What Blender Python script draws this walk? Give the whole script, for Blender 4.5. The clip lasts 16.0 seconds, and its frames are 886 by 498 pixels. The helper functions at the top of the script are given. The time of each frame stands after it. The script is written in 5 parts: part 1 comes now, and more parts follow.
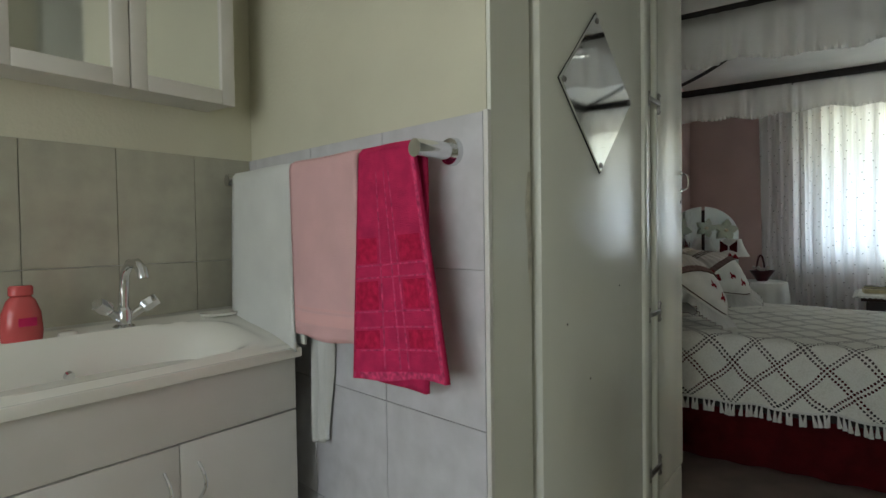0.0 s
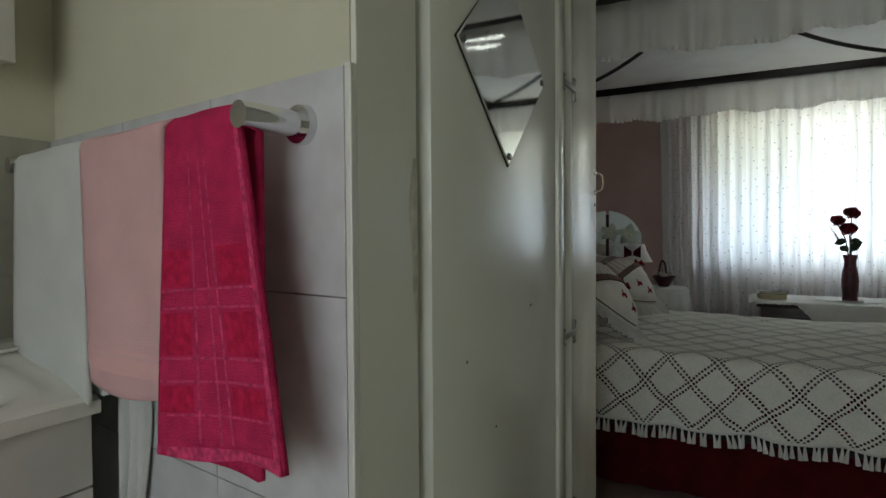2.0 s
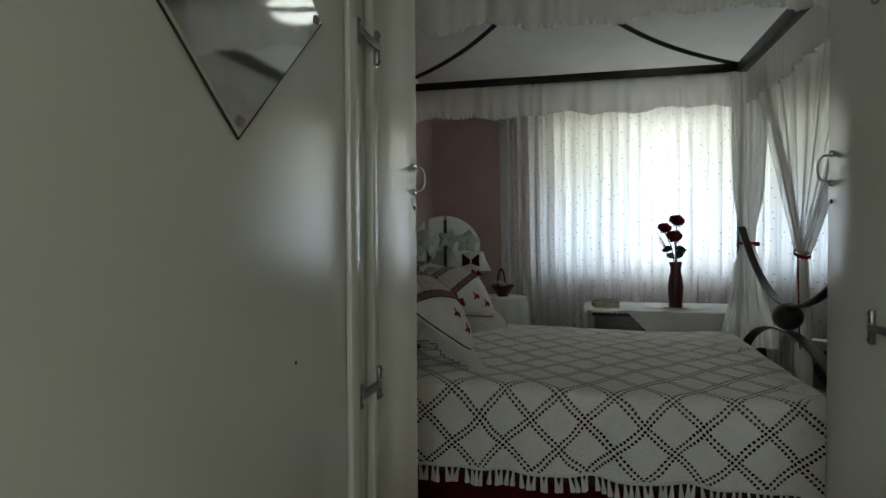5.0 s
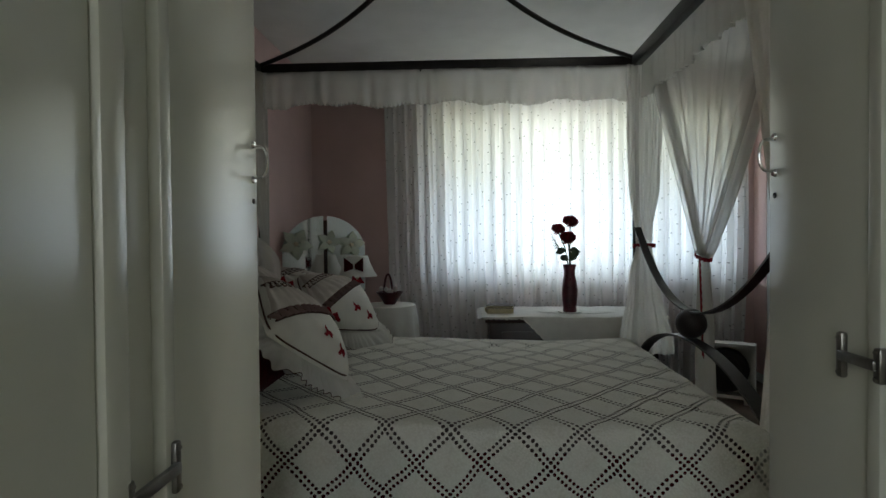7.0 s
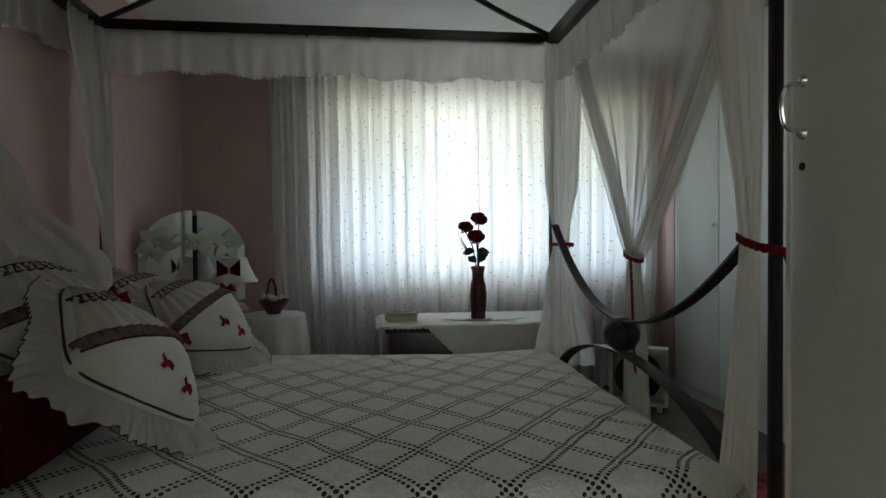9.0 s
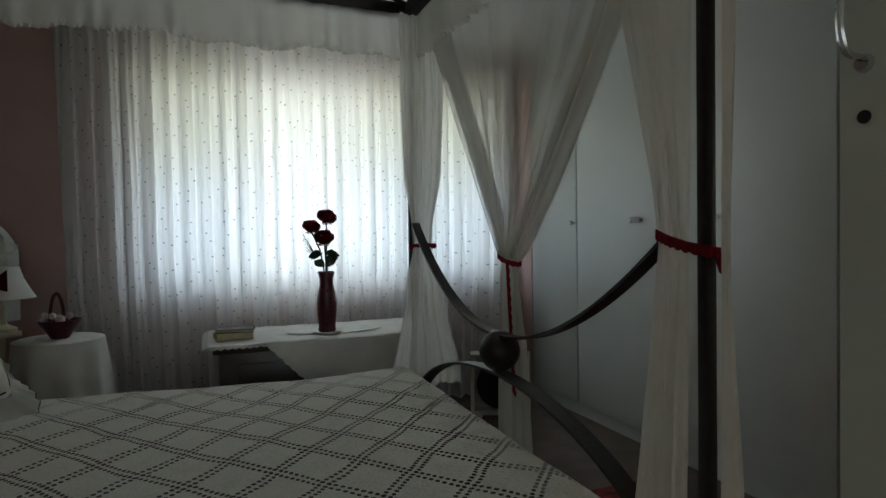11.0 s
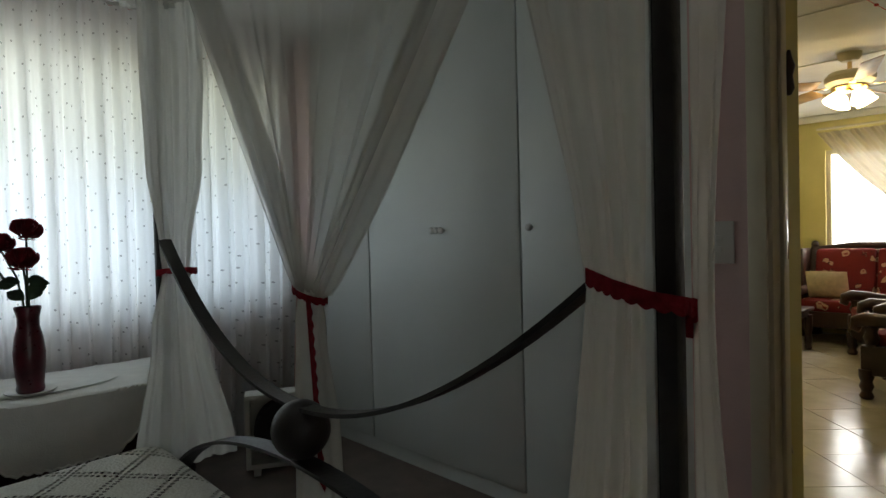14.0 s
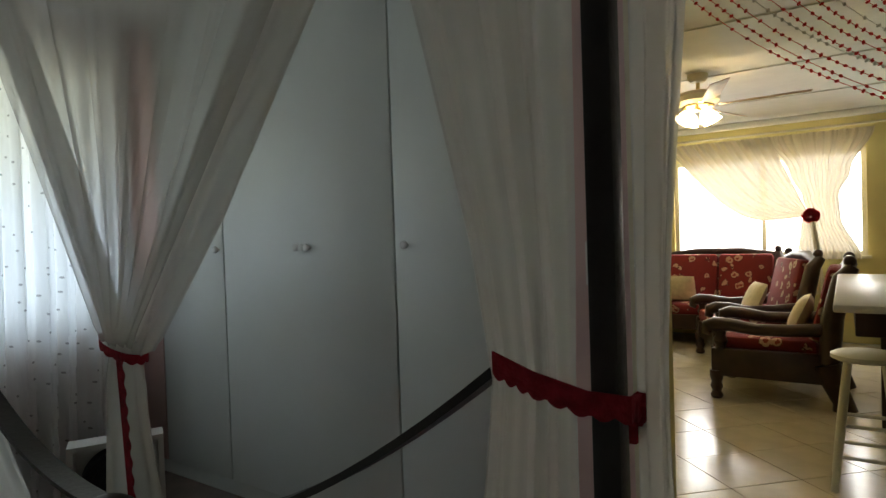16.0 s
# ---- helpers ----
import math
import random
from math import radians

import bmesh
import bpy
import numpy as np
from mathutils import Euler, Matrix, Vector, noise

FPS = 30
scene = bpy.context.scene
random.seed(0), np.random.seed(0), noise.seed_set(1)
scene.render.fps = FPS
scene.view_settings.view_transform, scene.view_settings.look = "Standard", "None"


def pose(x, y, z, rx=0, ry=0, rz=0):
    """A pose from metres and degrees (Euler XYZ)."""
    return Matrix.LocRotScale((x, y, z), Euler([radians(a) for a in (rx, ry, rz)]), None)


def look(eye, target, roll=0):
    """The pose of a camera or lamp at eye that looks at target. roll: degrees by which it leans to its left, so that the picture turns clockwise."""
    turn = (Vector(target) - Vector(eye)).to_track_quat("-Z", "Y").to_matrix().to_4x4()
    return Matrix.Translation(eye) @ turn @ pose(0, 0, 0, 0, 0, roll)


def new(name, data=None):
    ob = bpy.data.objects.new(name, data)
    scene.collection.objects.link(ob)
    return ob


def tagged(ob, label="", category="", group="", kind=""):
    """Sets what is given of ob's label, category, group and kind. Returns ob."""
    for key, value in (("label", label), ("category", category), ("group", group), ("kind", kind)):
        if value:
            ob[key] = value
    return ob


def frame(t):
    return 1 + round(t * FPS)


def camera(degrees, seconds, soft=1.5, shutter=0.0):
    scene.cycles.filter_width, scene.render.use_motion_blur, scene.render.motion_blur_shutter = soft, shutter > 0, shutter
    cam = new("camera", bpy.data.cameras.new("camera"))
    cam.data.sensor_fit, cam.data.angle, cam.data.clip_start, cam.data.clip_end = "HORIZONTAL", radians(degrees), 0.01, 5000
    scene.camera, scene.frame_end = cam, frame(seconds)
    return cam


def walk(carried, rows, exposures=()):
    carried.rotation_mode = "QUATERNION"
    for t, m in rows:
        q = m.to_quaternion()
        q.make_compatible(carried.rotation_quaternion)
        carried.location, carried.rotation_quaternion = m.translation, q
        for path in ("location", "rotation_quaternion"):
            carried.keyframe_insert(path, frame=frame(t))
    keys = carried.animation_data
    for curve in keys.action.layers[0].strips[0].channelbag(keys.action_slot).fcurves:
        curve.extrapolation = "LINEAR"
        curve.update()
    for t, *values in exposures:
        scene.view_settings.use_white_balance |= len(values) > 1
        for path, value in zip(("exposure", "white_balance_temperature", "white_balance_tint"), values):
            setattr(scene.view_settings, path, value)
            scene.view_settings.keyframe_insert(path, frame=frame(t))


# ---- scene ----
cam = camera(73.7, 16.0)
PATH = [
    (0, (0.086, 0.039, 1.092), (-1.105, 1.644, 1.037), -0.8),
    (0.5, (0.052, 0.14, 1.091), (-1.096, 1.777, 1.036), -0.7),
    (1, (0.004, 0.231, 1.094), (-1.079, 1.911, 1.042), -0.6),
    (1.5, (-0.035, 0.314, 1.105), (-1.045, 2.039, 1.053), -0.5),
    (2, (-0.061, 0.386, 1.103), (-0.988, 2.158, 1.051), -0.4),
    (2.5, (-0.079, 0.456, 1.103), (-0.928, 2.266, 1.05), -0.3),
    (3, (-0.091, 0.544, 1.106), (-0.869, 2.386, 1.054), -0.3),
    (3.5, (-0.1, 0.633, 1.111), (-0.803, 2.504, 1.064), -0.4),
    (4, (-0.098, 0.719, 1.114), (-0.725, 2.617, 1.068), -0.3),
    (6.5, (-0.127, 1.219, 1.131), (-0.305, 3.211, 1.093), -0.5),
    (7, (-0.117, 1.315, 1.125), (-0.213, 3.312, 1.086), -0.5),
    (7.5, (-0.107, 1.446, 1.121), (-0.124, 3.446, 1.084), -0.6),
    (8, (-0.105, 1.575, 1.112), (-0.046, 3.574, 1.077), -0.8),
    (8.2, (-0.103, 1.614, 1.112), (-0.019, 3.612, 1.075), -0.7),
    (10.5, (-0.071, 2.067, 1.101), (0.548, 3.969, 1.067), -0.7),
    (11, (-0.023, 2.17, 1.108), (0.705, 4.032, 1.069), -0.8),
    (11.5, (-0.006, 2.267, 1.115), (0.835, 4.082, 1.084), -0.7),
    (12, (0.035, 2.355, 1.125), (0.977, 4.119, 1.089), -0.8),
    (12.5, (0.058, 2.446, 1.131), (1.13, 4.134, 1.102), -0.8),
    (13, (0.102, 2.542, 1.141), (1.287, 4.153, 1.106), -1.1),
    (13.5, (0.138, 2.617, 1.147), (1.426, 4.146, 1.11), -1.5),
    (14, (0.155, 2.657, 1.157), (1.531, 4.107, 1.115), -1.5),
    (14.5, (0.181, 2.686, 1.165), (1.637, 4.057, 1.127), -1.7),
    (15, (0.223, 2.725, 1.183), (1.752, 4.014, 1.146), -1.9),
    (15.5, (0.28, 2.768, 1.198), (1.877, 3.971, 1.161), -2.0),
    (16, (0.322, 2.796, 1.209), (1.975, 3.922, 1.17), -1.9),
]
walk(cam, [(t, look(eye, target, roll)) for t, eye, target, roll in PATH], [(0, 0.78), (1.5, 0.55), (3.0, 0.32), (4.2, 0.34), (8.2, 0.34), (11.0, 0.08), (13.0, -0.06), (14.0, -0.08), (15.0, 0.1), (16, 0.34)])

# ---- light ----
world = bpy.data.worlds.new("world")
scene.world = world
world.use_nodes = True
wn = world.node_tree.nodes
sky = wn.new("ShaderNodeTexSky")
sky.sky_type, sky.sun_disc, sky.sun_elevation, sky.sun_rotation = "NISHITA", False, radians(50), radians(200)
world.node_tree.links.new(sky.outputs[0], wn["Background"].inputs[0])
wn["Background"].inputs[1].default_value = 0.1


def area(name, m, w, h, power, color, spread=180):
    d = bpy.data.lights.new(name, "AREA")
    d.shape, d.size, d.size_y, d.energy, d.color, d.spread = "RECTANGLE", w, h, power, color, radians(spread)
    ob = new(name, d)
    ob.matrix_world = m
    return ob


# daylight standing in two window openings and in an unseen bathroom window added for light
area("window_daylight", pose(0.72, 6.17, 1.80, -90, 0, 0), 2.34, 0.62, 6.0, (0.96, 1.0, 0.74))
area("window_daylight", pose(0.72, 6.17, 1.16, -90, 0, 0), 2.34, 0.62, 10.8, (0.70, 0.85, 1.0))
area("window_daylight", pose(0.62, 6.165, 1.47, -90, 0, 0), 0.68, 1.22, 4.6, (0.92, 0.98, 1.0))
area("window_daylight", pose(7.83, 3.53, 1.435, 90, 0, 90), 1.84, 1.08, 58, (1.0, 0.97, 0.9))
# bathroom lamp: its window is unseen, placed and sized to light the towel wall
area("window_daylight", pose(-0.28, -1.53, 1.4, 90, 0, 0), 1.6, 1.2, 7.8, (0.92, 0.98, 0.98))

# ---- materials ----


def mat(name, color, rough=0.6, metal=0.0, var=0.06, scale=6.0, bump=0.05, bscale=60.0, spec=0.5, uneven=0.08):
    """Plain surface with blotches, grain and fine relief."""
    m = bpy.data.materials.new(name)
    m.use_nodes = True
    nt = m.node_tree
    n, l = nt.nodes, nt.links
    b = n["Principled BSDF"]
    co = n.new("ShaderNodeTexCoord")
    n1 = n.new("ShaderNodeTexNoise")
    n1.inputs["Scale"].default_value, n1.inputs["Detail"].default_value = scale, 4
    n2 = n.new("ShaderNodeTexNoise")
    n2.inputs["Scale"].default_value, n2.inputs["Detail"].default_value = bscale, 3
    for q in (n1, n2):
        l.new(co.outputs["Object"], q.inputs["Vector"])
    mr = n.new("ShaderNodeMapRange")
    mr.inputs[1].default_value, mr.inputs[2].default_value = 0.3, 0.7
    mr.inputs[3].default_value, mr.inputs[4].default_value = 1 - var * 1.5, 1 + var
    l.new(n1.outputs[0], mr.inputs[0])
    mx = n.new("ShaderNodeMix")
    mx.data_type, mx.blend_type = "RGBA", "MULTIPLY"
    mx.inputs[0].default_value = 1
    mx.inputs[6].default_value = (*color, 1)
    l.new(mr.outputs[0], mx.inputs[7])
    l.new(mx.outputs[2], b.inputs["Base Color"])
    rr = n.new("ShaderNodeMapRange")
    rr.inputs[3].default_value, rr.inputs[4].default_value = max(0.02, rough - uneven), min(1, rough + uneven)
    l.new(n2.outputs[0], rr.inputs[0])
    l.new(rr.outputs[0], b.inputs["Roughness"])
    b.inputs["Metallic"].default_value = metal
    b.inputs["Specular IOR Level"].default_value = spec
    if bump:
        bp = n.new("ShaderNodeBump")
        bp.inputs["Strength"].default_value, bp.inputs["Distance"].default_value = bump, 0.01
        l.new(n2.outputs[0], bp.inputs["Height"])
        l.new(bp.outputs[0], b.inputs["Normal"])
    return m


def sheer(name, color, clear, dots=False, weave=300.0, through_light=0.55):
    """Thin curtain cloth: part lets light straight through, part scatters it on."""
    m = bpy.data.materials.new(name)
    m.use_nodes = True
    nt = m.node_tree
    n, l = nt.nodes, nt.links
    n.remove(n["Principled BSDF"])
    out = n["Material Output"]
    uv = n.new("ShaderNodeTexCoord")
    df, tl, tr = n.new("ShaderNodeBsdfDiffuse"), n.new("ShaderNodeBsdfTranslucent"), n.new("ShaderNodeBsdfTransparent")
    a, c = n.new("ShaderNodeMixShader"), n.new("ShaderNodeMixShader")
    a.inputs[0].default_value = through_light
    l.new(df.outputs[0], a.inputs[1])
    l.new(tl.outputs[0], a.inputs[2])
    l.new(a.outputs[0], c.inputs[1])
    l.new(tr.outputs[0], c.inputs[2])
    ns = n.new("ShaderNodeTexNoise")
    ns.inputs["Scale"].default_value = weave
    l.new(uv.outputs["UV"], ns.inputs["Vector"])
    mr = n.new("ShaderNodeMapRange")
    mr.inputs[3].default_value, mr.inputs[4].default_value = max(0, clear - 0.02), clear + 0.02
    l.new(ns.outputs[0], mr.inputs[0])
    clear_out = mr.outputs[0]
    if not weave:
        mr.inputs[3].default_value = mr.inputs[4].default_value = clear
    col = n.new("ShaderNodeMix")
    col.data_type = "RGBA"
    col.inputs[6].default_value, col.inputs[7].default_value = (*color, 1), (0.10, 0.09, 0.08, 1)
    col.inputs[0].default_value = 0
    if dots:
        mp = n.new("ShaderNodeMapping")
        mp.inputs["Scale"].default_value = (11, 13, 1)
        vo = n.new("ShaderNodeTexVoronoi")
        vo.voronoi_dimensions = "2D"
        vo.inputs["Scale"].default_value, vo.inputs["Randomness"].default_value = 1.0, 0.8
        l.new(uv.outputs["UV"], mp.inputs["Vector"])
        l.new(mp.outputs[0], vo.inputs["Vector"])
        lt = n.new("ShaderNodeMath")
        lt.operation = "LESS_THAN"
        lt.inputs[1].default_value = 0.068
        l.new(vo.outputs["Distance"], lt.inputs[0])
        ml = n.new("ShaderNodeMath")
        ml.operation = "MULTIPLY"
        ml.inputs[1].default_value = 0.55
        l.new(lt.outputs[0], ml.inputs[0])
        l.new(ml.outputs[0], col.inputs[0])
        inv = n.new("ShaderNodeMath")
        inv.operation = "SUBTRACT"
        inv.inputs[0].default_value = 1
        l.new(lt.outputs[0], inv.inputs[1])
        m2 = n.new("ShaderNodeMath")
        m2.operation = "MULTIPLY"
        l.new(inv.outputs[0], m2.inputs[0])
        l.new(clear_out, m2.inputs[1])
        clear_out = m2.outputs[0]
    l.new(col.outputs[2], df.inputs[0])
    l.new(col.outputs[2], tl.inputs[0])
    l.new(clear_out, c.inputs[0])
    l.new(c.outputs[0], out.inputs[0])
    return m


def crochet(name):
    """White crochet squares set on edge, outlined with double rows of holes; UV in metres."""
    m = bpy.data.materials.new(name)
    m.use_nodes = True
    nt = m.node_tree
    n, l = nt.nodes, nt.links
    b, out = n["Principled BSDF"], n["Material Output"]

    def math_node(op, x, y=None, z=None):
        q = n.new("ShaderNodeMath")
        q.operation = op
        for i, v in enumerate((x, y, z)):
            if v is None:
                continue
            if isinstance(v, (int, float)):
                q.inputs[i].default_value = v
            else:
                l.new(v, q.inputs[i])
        return q.outputs[0]

    tc, sp = n.new("ShaderNodeTexCoord"), n.new("ShaderNodeSeparateXYZ")
    wob = n.new("ShaderNodeTexNoise")
    wob.inputs["Scale"].default_value = 4.5
    l.new(tc.outputs["UV"], wob.inputs["Vector"])
    ws = n.new("ShaderNodeVectorMath")
    ws.operation = "MULTIPLY_ADD"
    ws.inputs[1].default_value = (0.046, 0.046, 0)
    l.new(wob.outputs["Color"], ws.inputs[0])
    l.new(tc.outputs["UV"], ws.inputs[2])
    l.new(ws.outputs[0], sp.inputs[0])
    D = 0.187
    u, v = math_node("DIVIDE", sp.outputs[0], D), math_node("DIVIDE", sp.outputs[1], D)
    p, q = math_node("ADD", u, v), math_node("SUBTRACT", u, v)
    holes = None
    for a, c in ((p, q), (q, p)):
        d = math_node("ABSOLUTE", math_node("SUBTRACT", math_node("FRACT", math_node("ADD", a, 0.5)), 0.5))
        row = math_node("ABSOLUTE", math_node("SUBTRACT", d, 0.068))
        along = math_node("ABSOLUTE", math_node("SUBTRACT", math_node("FRACT", math_node("MULTIPLY", c, 9)), 0.5))
        r = math_node("ADD", math_node("POWER", math_node("DIVIDE", row, 0.039), 2), math_node("POWER", math_node("DIVIDE", along, 0.34), 2))
        h = math_node("LESS_THAN", r, 1)
        holes = h if holes is None else math_node("MAXIMUM", holes, h)
    nz = n.new("ShaderNodeTexVoronoi")
    nz.inputs["Scale"].default_value = 150
    l.new(tc.outputs["UV"], nz.inputs["Vector"])
    fine = n.new("ShaderNodeTexNoise")
    fine.inputs["Scale"].default_value = 14
    l.new(tc.outputs["UV"], fine.inputs["Vector"])
    cr = n.new("ShaderNodeMix")
    cr.data_type = "RGBA"
    cr.inputs[6].default_value, cr.inputs[7].default_value = (0.85, 0.84, 0.78, 1), (0.72, 0.70, 0.63, 1)
    l.new(math_node("MULTIPLY", fine.outputs[0], math_node("MULTIPLY", nz.outputs[0], 1.8)), cr.inputs[0])
    l.new(cr.outputs[2], b.inputs["Base Color"])
    b.inputs["Roughness"].default_value = 0.95
    b.inputs["Specular IOR Level"].default_value = 0.1
    bp = n.new("ShaderNodeBump")
    bp.inputs["Strength"].default_value, bp.inputs["Distance"].default_value = 0.5, 0.004
    l.new(nz.outputs[0], bp.inputs["Height"])
    l.new(bp.outputs[0], b.inputs["Normal"])
    tr, mx = n.new("ShaderNodeBsdfTransparent"), n.new("ShaderNodeMixShader")
    l.new(holes, mx.inputs[0])
    l.new(b.outputs[0], mx.inputs[1])
    l.new(tr.outputs[0], mx.inputs[2])
    l.new(mx.outputs[0], out.inputs[0])
    return m


def floral(name):
    m = mat(name, (0.20, 0.012, 0.014), 0.9, var=0.15, scale=20, bump=0.2, bscale=300)
    n, l = m.node_tree.nodes, m.node_tree.links
    b = n["Principled BSDF"]
    old = b.inputs["Base Color"].links[0].from_socket
    tc, vo, no = n.new("ShaderNodeTexCoord"), n.new("ShaderNodeTexVoronoi"), n.new("ShaderNodeTexNoise")
    vo.inputs["Scale"].default_value, no.inputs["Scale"].default_value = 9.5, 30
    l.new(tc.outputs["Object"], vo.inputs["Vector"])
    l.new(tc.outputs["Object"], no.inputs["Vector"])
    ad = n.new("ShaderNodeMath")
    ad.operation = "MULTIPLY_ADD"
    ad.inputs[1].default_value = 0.55
    l.new(no.outputs[0], ad.inputs[0])
    l.new(vo.outputs["Distance"], ad.inputs[2])
    rp = n.new("ShaderNodeValToRGB")
    e = rp.color_ramp
    e.interpolation = "CONSTANT"
    e.elements[0].color, e.elements[0].position = (0.22, 0.04, 0.025, 1), 0
    e.elements[1].color, e.elements[1].position = (0.50, 0.34, 0.23, 1), 0.42
    x = e.elements.new(0.60)
    x.color = (0.05, 0.012, 0.012, 1)
    x = e.elements.new(0.64)
    x.color = (0.16, 0.010, 0.012, 1)
    l.new(ad.outputs[0], rp.inputs[0])
    mx = n.new("ShaderNodeMix")
    mx.data_type, mx.blend_type = "RGBA", "MIX"
    mx.inputs[0].default_value = 0.85
    l.new(old, mx.inputs[6])
    l.new(rp.outputs[0], mx.inputs[7])
    l.new(mx.outputs[2], b.inputs["Base Color"])
    return m


def emit(name, color, strength):
    m = bpy.data.materials.new(name)
    m.use_nodes = True
    b = m.node_tree.nodes["Principled BSDF"]
    b.inputs["Emission Color"].default_value = (*color, 1)
    b.inputs["Emission Strength"].default_value = strength
    b.inputs["Base Color"].default_value = (*color, 1)
    return m


CREAM = mat("cream wall paint", (0.62, 0.60, 0.47), 0.75, var=0.05, scale=2.5, bump=0.12, bscale=90)
PINK = mat("dusty pink wall paint", (0.64, 0.455, 0.43), 0.8, var=0.06, scale=2.5, bump=0.12, bscale=90)
YELLOW = mat("yellow wall paint", (0.62, 0.55, 0.24), 0.8, var=0.05, scale=2.5, bump=0.1, bscale=90)
CEIL = mat("white ceiling paint", (0.80, 0.79, 0.76), 0.85, var=0.03, bump=0.05)
ENAMEL = mat("off-white enamel paint", (0.76, 0.77, 0.69), 0.20, var=0.03, scale=1.2, bump=0, bscale=4, spec=0.8, uneven=0.015)
WARD = mat("white wardrobe lacquer", (0.70, 0.73, 0.70), 0.34, var=0.03, scale=1.5, bump=0.02, bscale=12, uneven=0.03)
VANITY = mat("white laminate", (0.62, 0.60, 0.555), 0.4, var=0.03, bump=0.02)
GAP = mat("dark gap", (0.03, 0.03, 0.03), 0.9, bump=0)
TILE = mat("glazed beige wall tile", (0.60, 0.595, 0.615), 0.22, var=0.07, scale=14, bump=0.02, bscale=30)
# same tile for the basin wall, its dimmer warm light put into the colour
TILE_SHADE = mat("glazed wall tile tinted for shade", (0.40, 0.385, 0.31), 0.22, var=0.07, scale=14, bump=0.02, bscale=30)
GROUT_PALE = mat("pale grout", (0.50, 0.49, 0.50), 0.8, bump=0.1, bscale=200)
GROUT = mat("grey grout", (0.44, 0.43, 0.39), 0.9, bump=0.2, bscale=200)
CERAMIC = mat("white basin ceramic", (0.78, 0.77, 0.70), 0.12, var=0.02, bump=0)
CHROME = mat("chrome", (0.72, 0.73, 0.75), 0.12, 1.0, var=0.02, bump=0)
STEEL = mat("dull plated steel", (0.26, 0.25, 0.235), 0.32, 1.0, var=0.15, scale=30, bump=0.05)
MIRROR = mat("mirror glass", (0.86, 0.88, 0.87), 0.015, 1.0, var=0.0, bump=0)
MIRROR.node_tree.nodes["Principled BSDF"].inputs["Roughness"].default_value = 0.01
IRON = mat("black-brown painted iron", (0.022, 0.017, 0.016), 0.42, 0.0, var=0.2, scale=20, bump=0.08, bscale=120)
DARKWOOD = mat("dark stained wood", (0.035, 0.014, 0.009), 0.33, var=0.3, scale=9, bump=0.08, bscale=40)
LIGHTWOOD = mat("varnished pine", (0.42, 0.26, 0.10), 0.4, var=0.2, scale=10, bump=0.05)
TOWEL_W = mat("white terry", (0.74, 0.75, 0.72), 0.95, var=0.05, bump=0.6, bscale=420, spec=0.1)
TOWEL_P = mat("pale pink terry", (0.80, 0.50, 0.50), 0.95, var=0.06, bump=0.6, bscale=420, spec=0.1)
TOWEL_R = mat("crimson terry", (0.66, 0.035, 0.13), 0.95, var=0.12, scale=25, bump=0.7, bscale=420, spec=0.1)
TOWEL_R2 = mat("crimson velour", (0.55, 0.018, 0.075), 0.9, var=0.2, scale=60, bump=0.3, bscale=420, spec=0.1)
TOWEL_R3 = mat("rose woven line", (0.66, 0.06, 0.165), 0.9, var=0.3, scale=90, bump=0.3, bscale=420, spec=0.1)
TOWEL_P2 = mat("pale pink band", (0.80, 0.47, 0.46), 0.8, var=0.06, bump=0.3, bscale=420, spec=0.1)
LINEN = mat("white cotton", (0.74, 0.73, 0.69), 0.9, var=0.05, scale=12, bump=0.25, bscale=220, spec=0.15)
# dark colour stands in for the shade inside the bedspread's holes
UNDER = mat("dark mattress cover for hole shade", (0.11, 0.085, 0.08), 0.9, var=0.2)
DARKRED = mat("dark red cloth", (0.075, 0.004, 0.006), 0.85, var=0.2, scale=12, bump=0.2, bscale=250, spec=0.15)
RIBBON = mat("red lace ribbon", (0.27, 0.014, 0.024), 0.85, var=0.25, scale=60, bump=0.5, bscale=180, spec=0.15)
BROWNTRIM = mat("brown lace trim", (0.09, 0.045, 0.035), 0.9, var=0.3, scale=60, bump=0.4, bscale=200)
REDVASE = mat("dark red glazed vase", (0.075, 0.008, 0.014), 0.3, var=0.4, scale=16, bump=0.05)
REDROSE = mat("dark red silk petals", (0.26, 0.008, 0.018), 0.75, var=0.25, scale=40, bump=0.1)
LEAF = mat("dark green leaf", (0.025, 0.05, 0.02), 0.6, var=0.3, scale=30)
PAPER = mat("book paper", (0.55, 0.48, 0.30), 0.9, var=0.1, scale=60)
BOOK = mat("dark book cover", (0.06, 0.045, 0.035), 0.6)
PINKSOAP = mat("pink liquid soap bottle", (0.55, 0.09, 0.09), 0.2, var=0.05)
WHITEPLASTIC = mat("white plastic", (0.70, 0.69, 0.65), 0.35, var=0.03, bump=0)
BLACKGRILLE = mat("black fan grille", (0.012, 0.012, 0.013), 0.6, bump=0)
CARPET = mat("brown floor", (0.17, 0.13, 0.11), 0.7, var=0.15, scale=7, bump=0.25, bscale=200)
FLOORTILE = mat("glossy beige floor tile", (0.62, 0.56, 0.45), 0.16, var=0.08, scale=5, bump=0.015, bscale=12)
RUG = mat("red rug", (0.28, 0.04, 0.035), 0.95, var=0.5, scale=16, bump=0.5, bscale=200)
LINED = mat("beige curtain cloth", (0.62, 0.55, 0.40), 0.9, var=0.1, scale=20, bump=0.2, bscale=200)
FLORAL = floral("red floral upholstery")
CROCHET = crochet("white crochet")
NET = sheer("spotted net", (0.84, 0.84, 0.83), 0.02, dots=True)
VOILE = sheer("white bed voile", (0.80, 0.79, 0.74), 0.22)
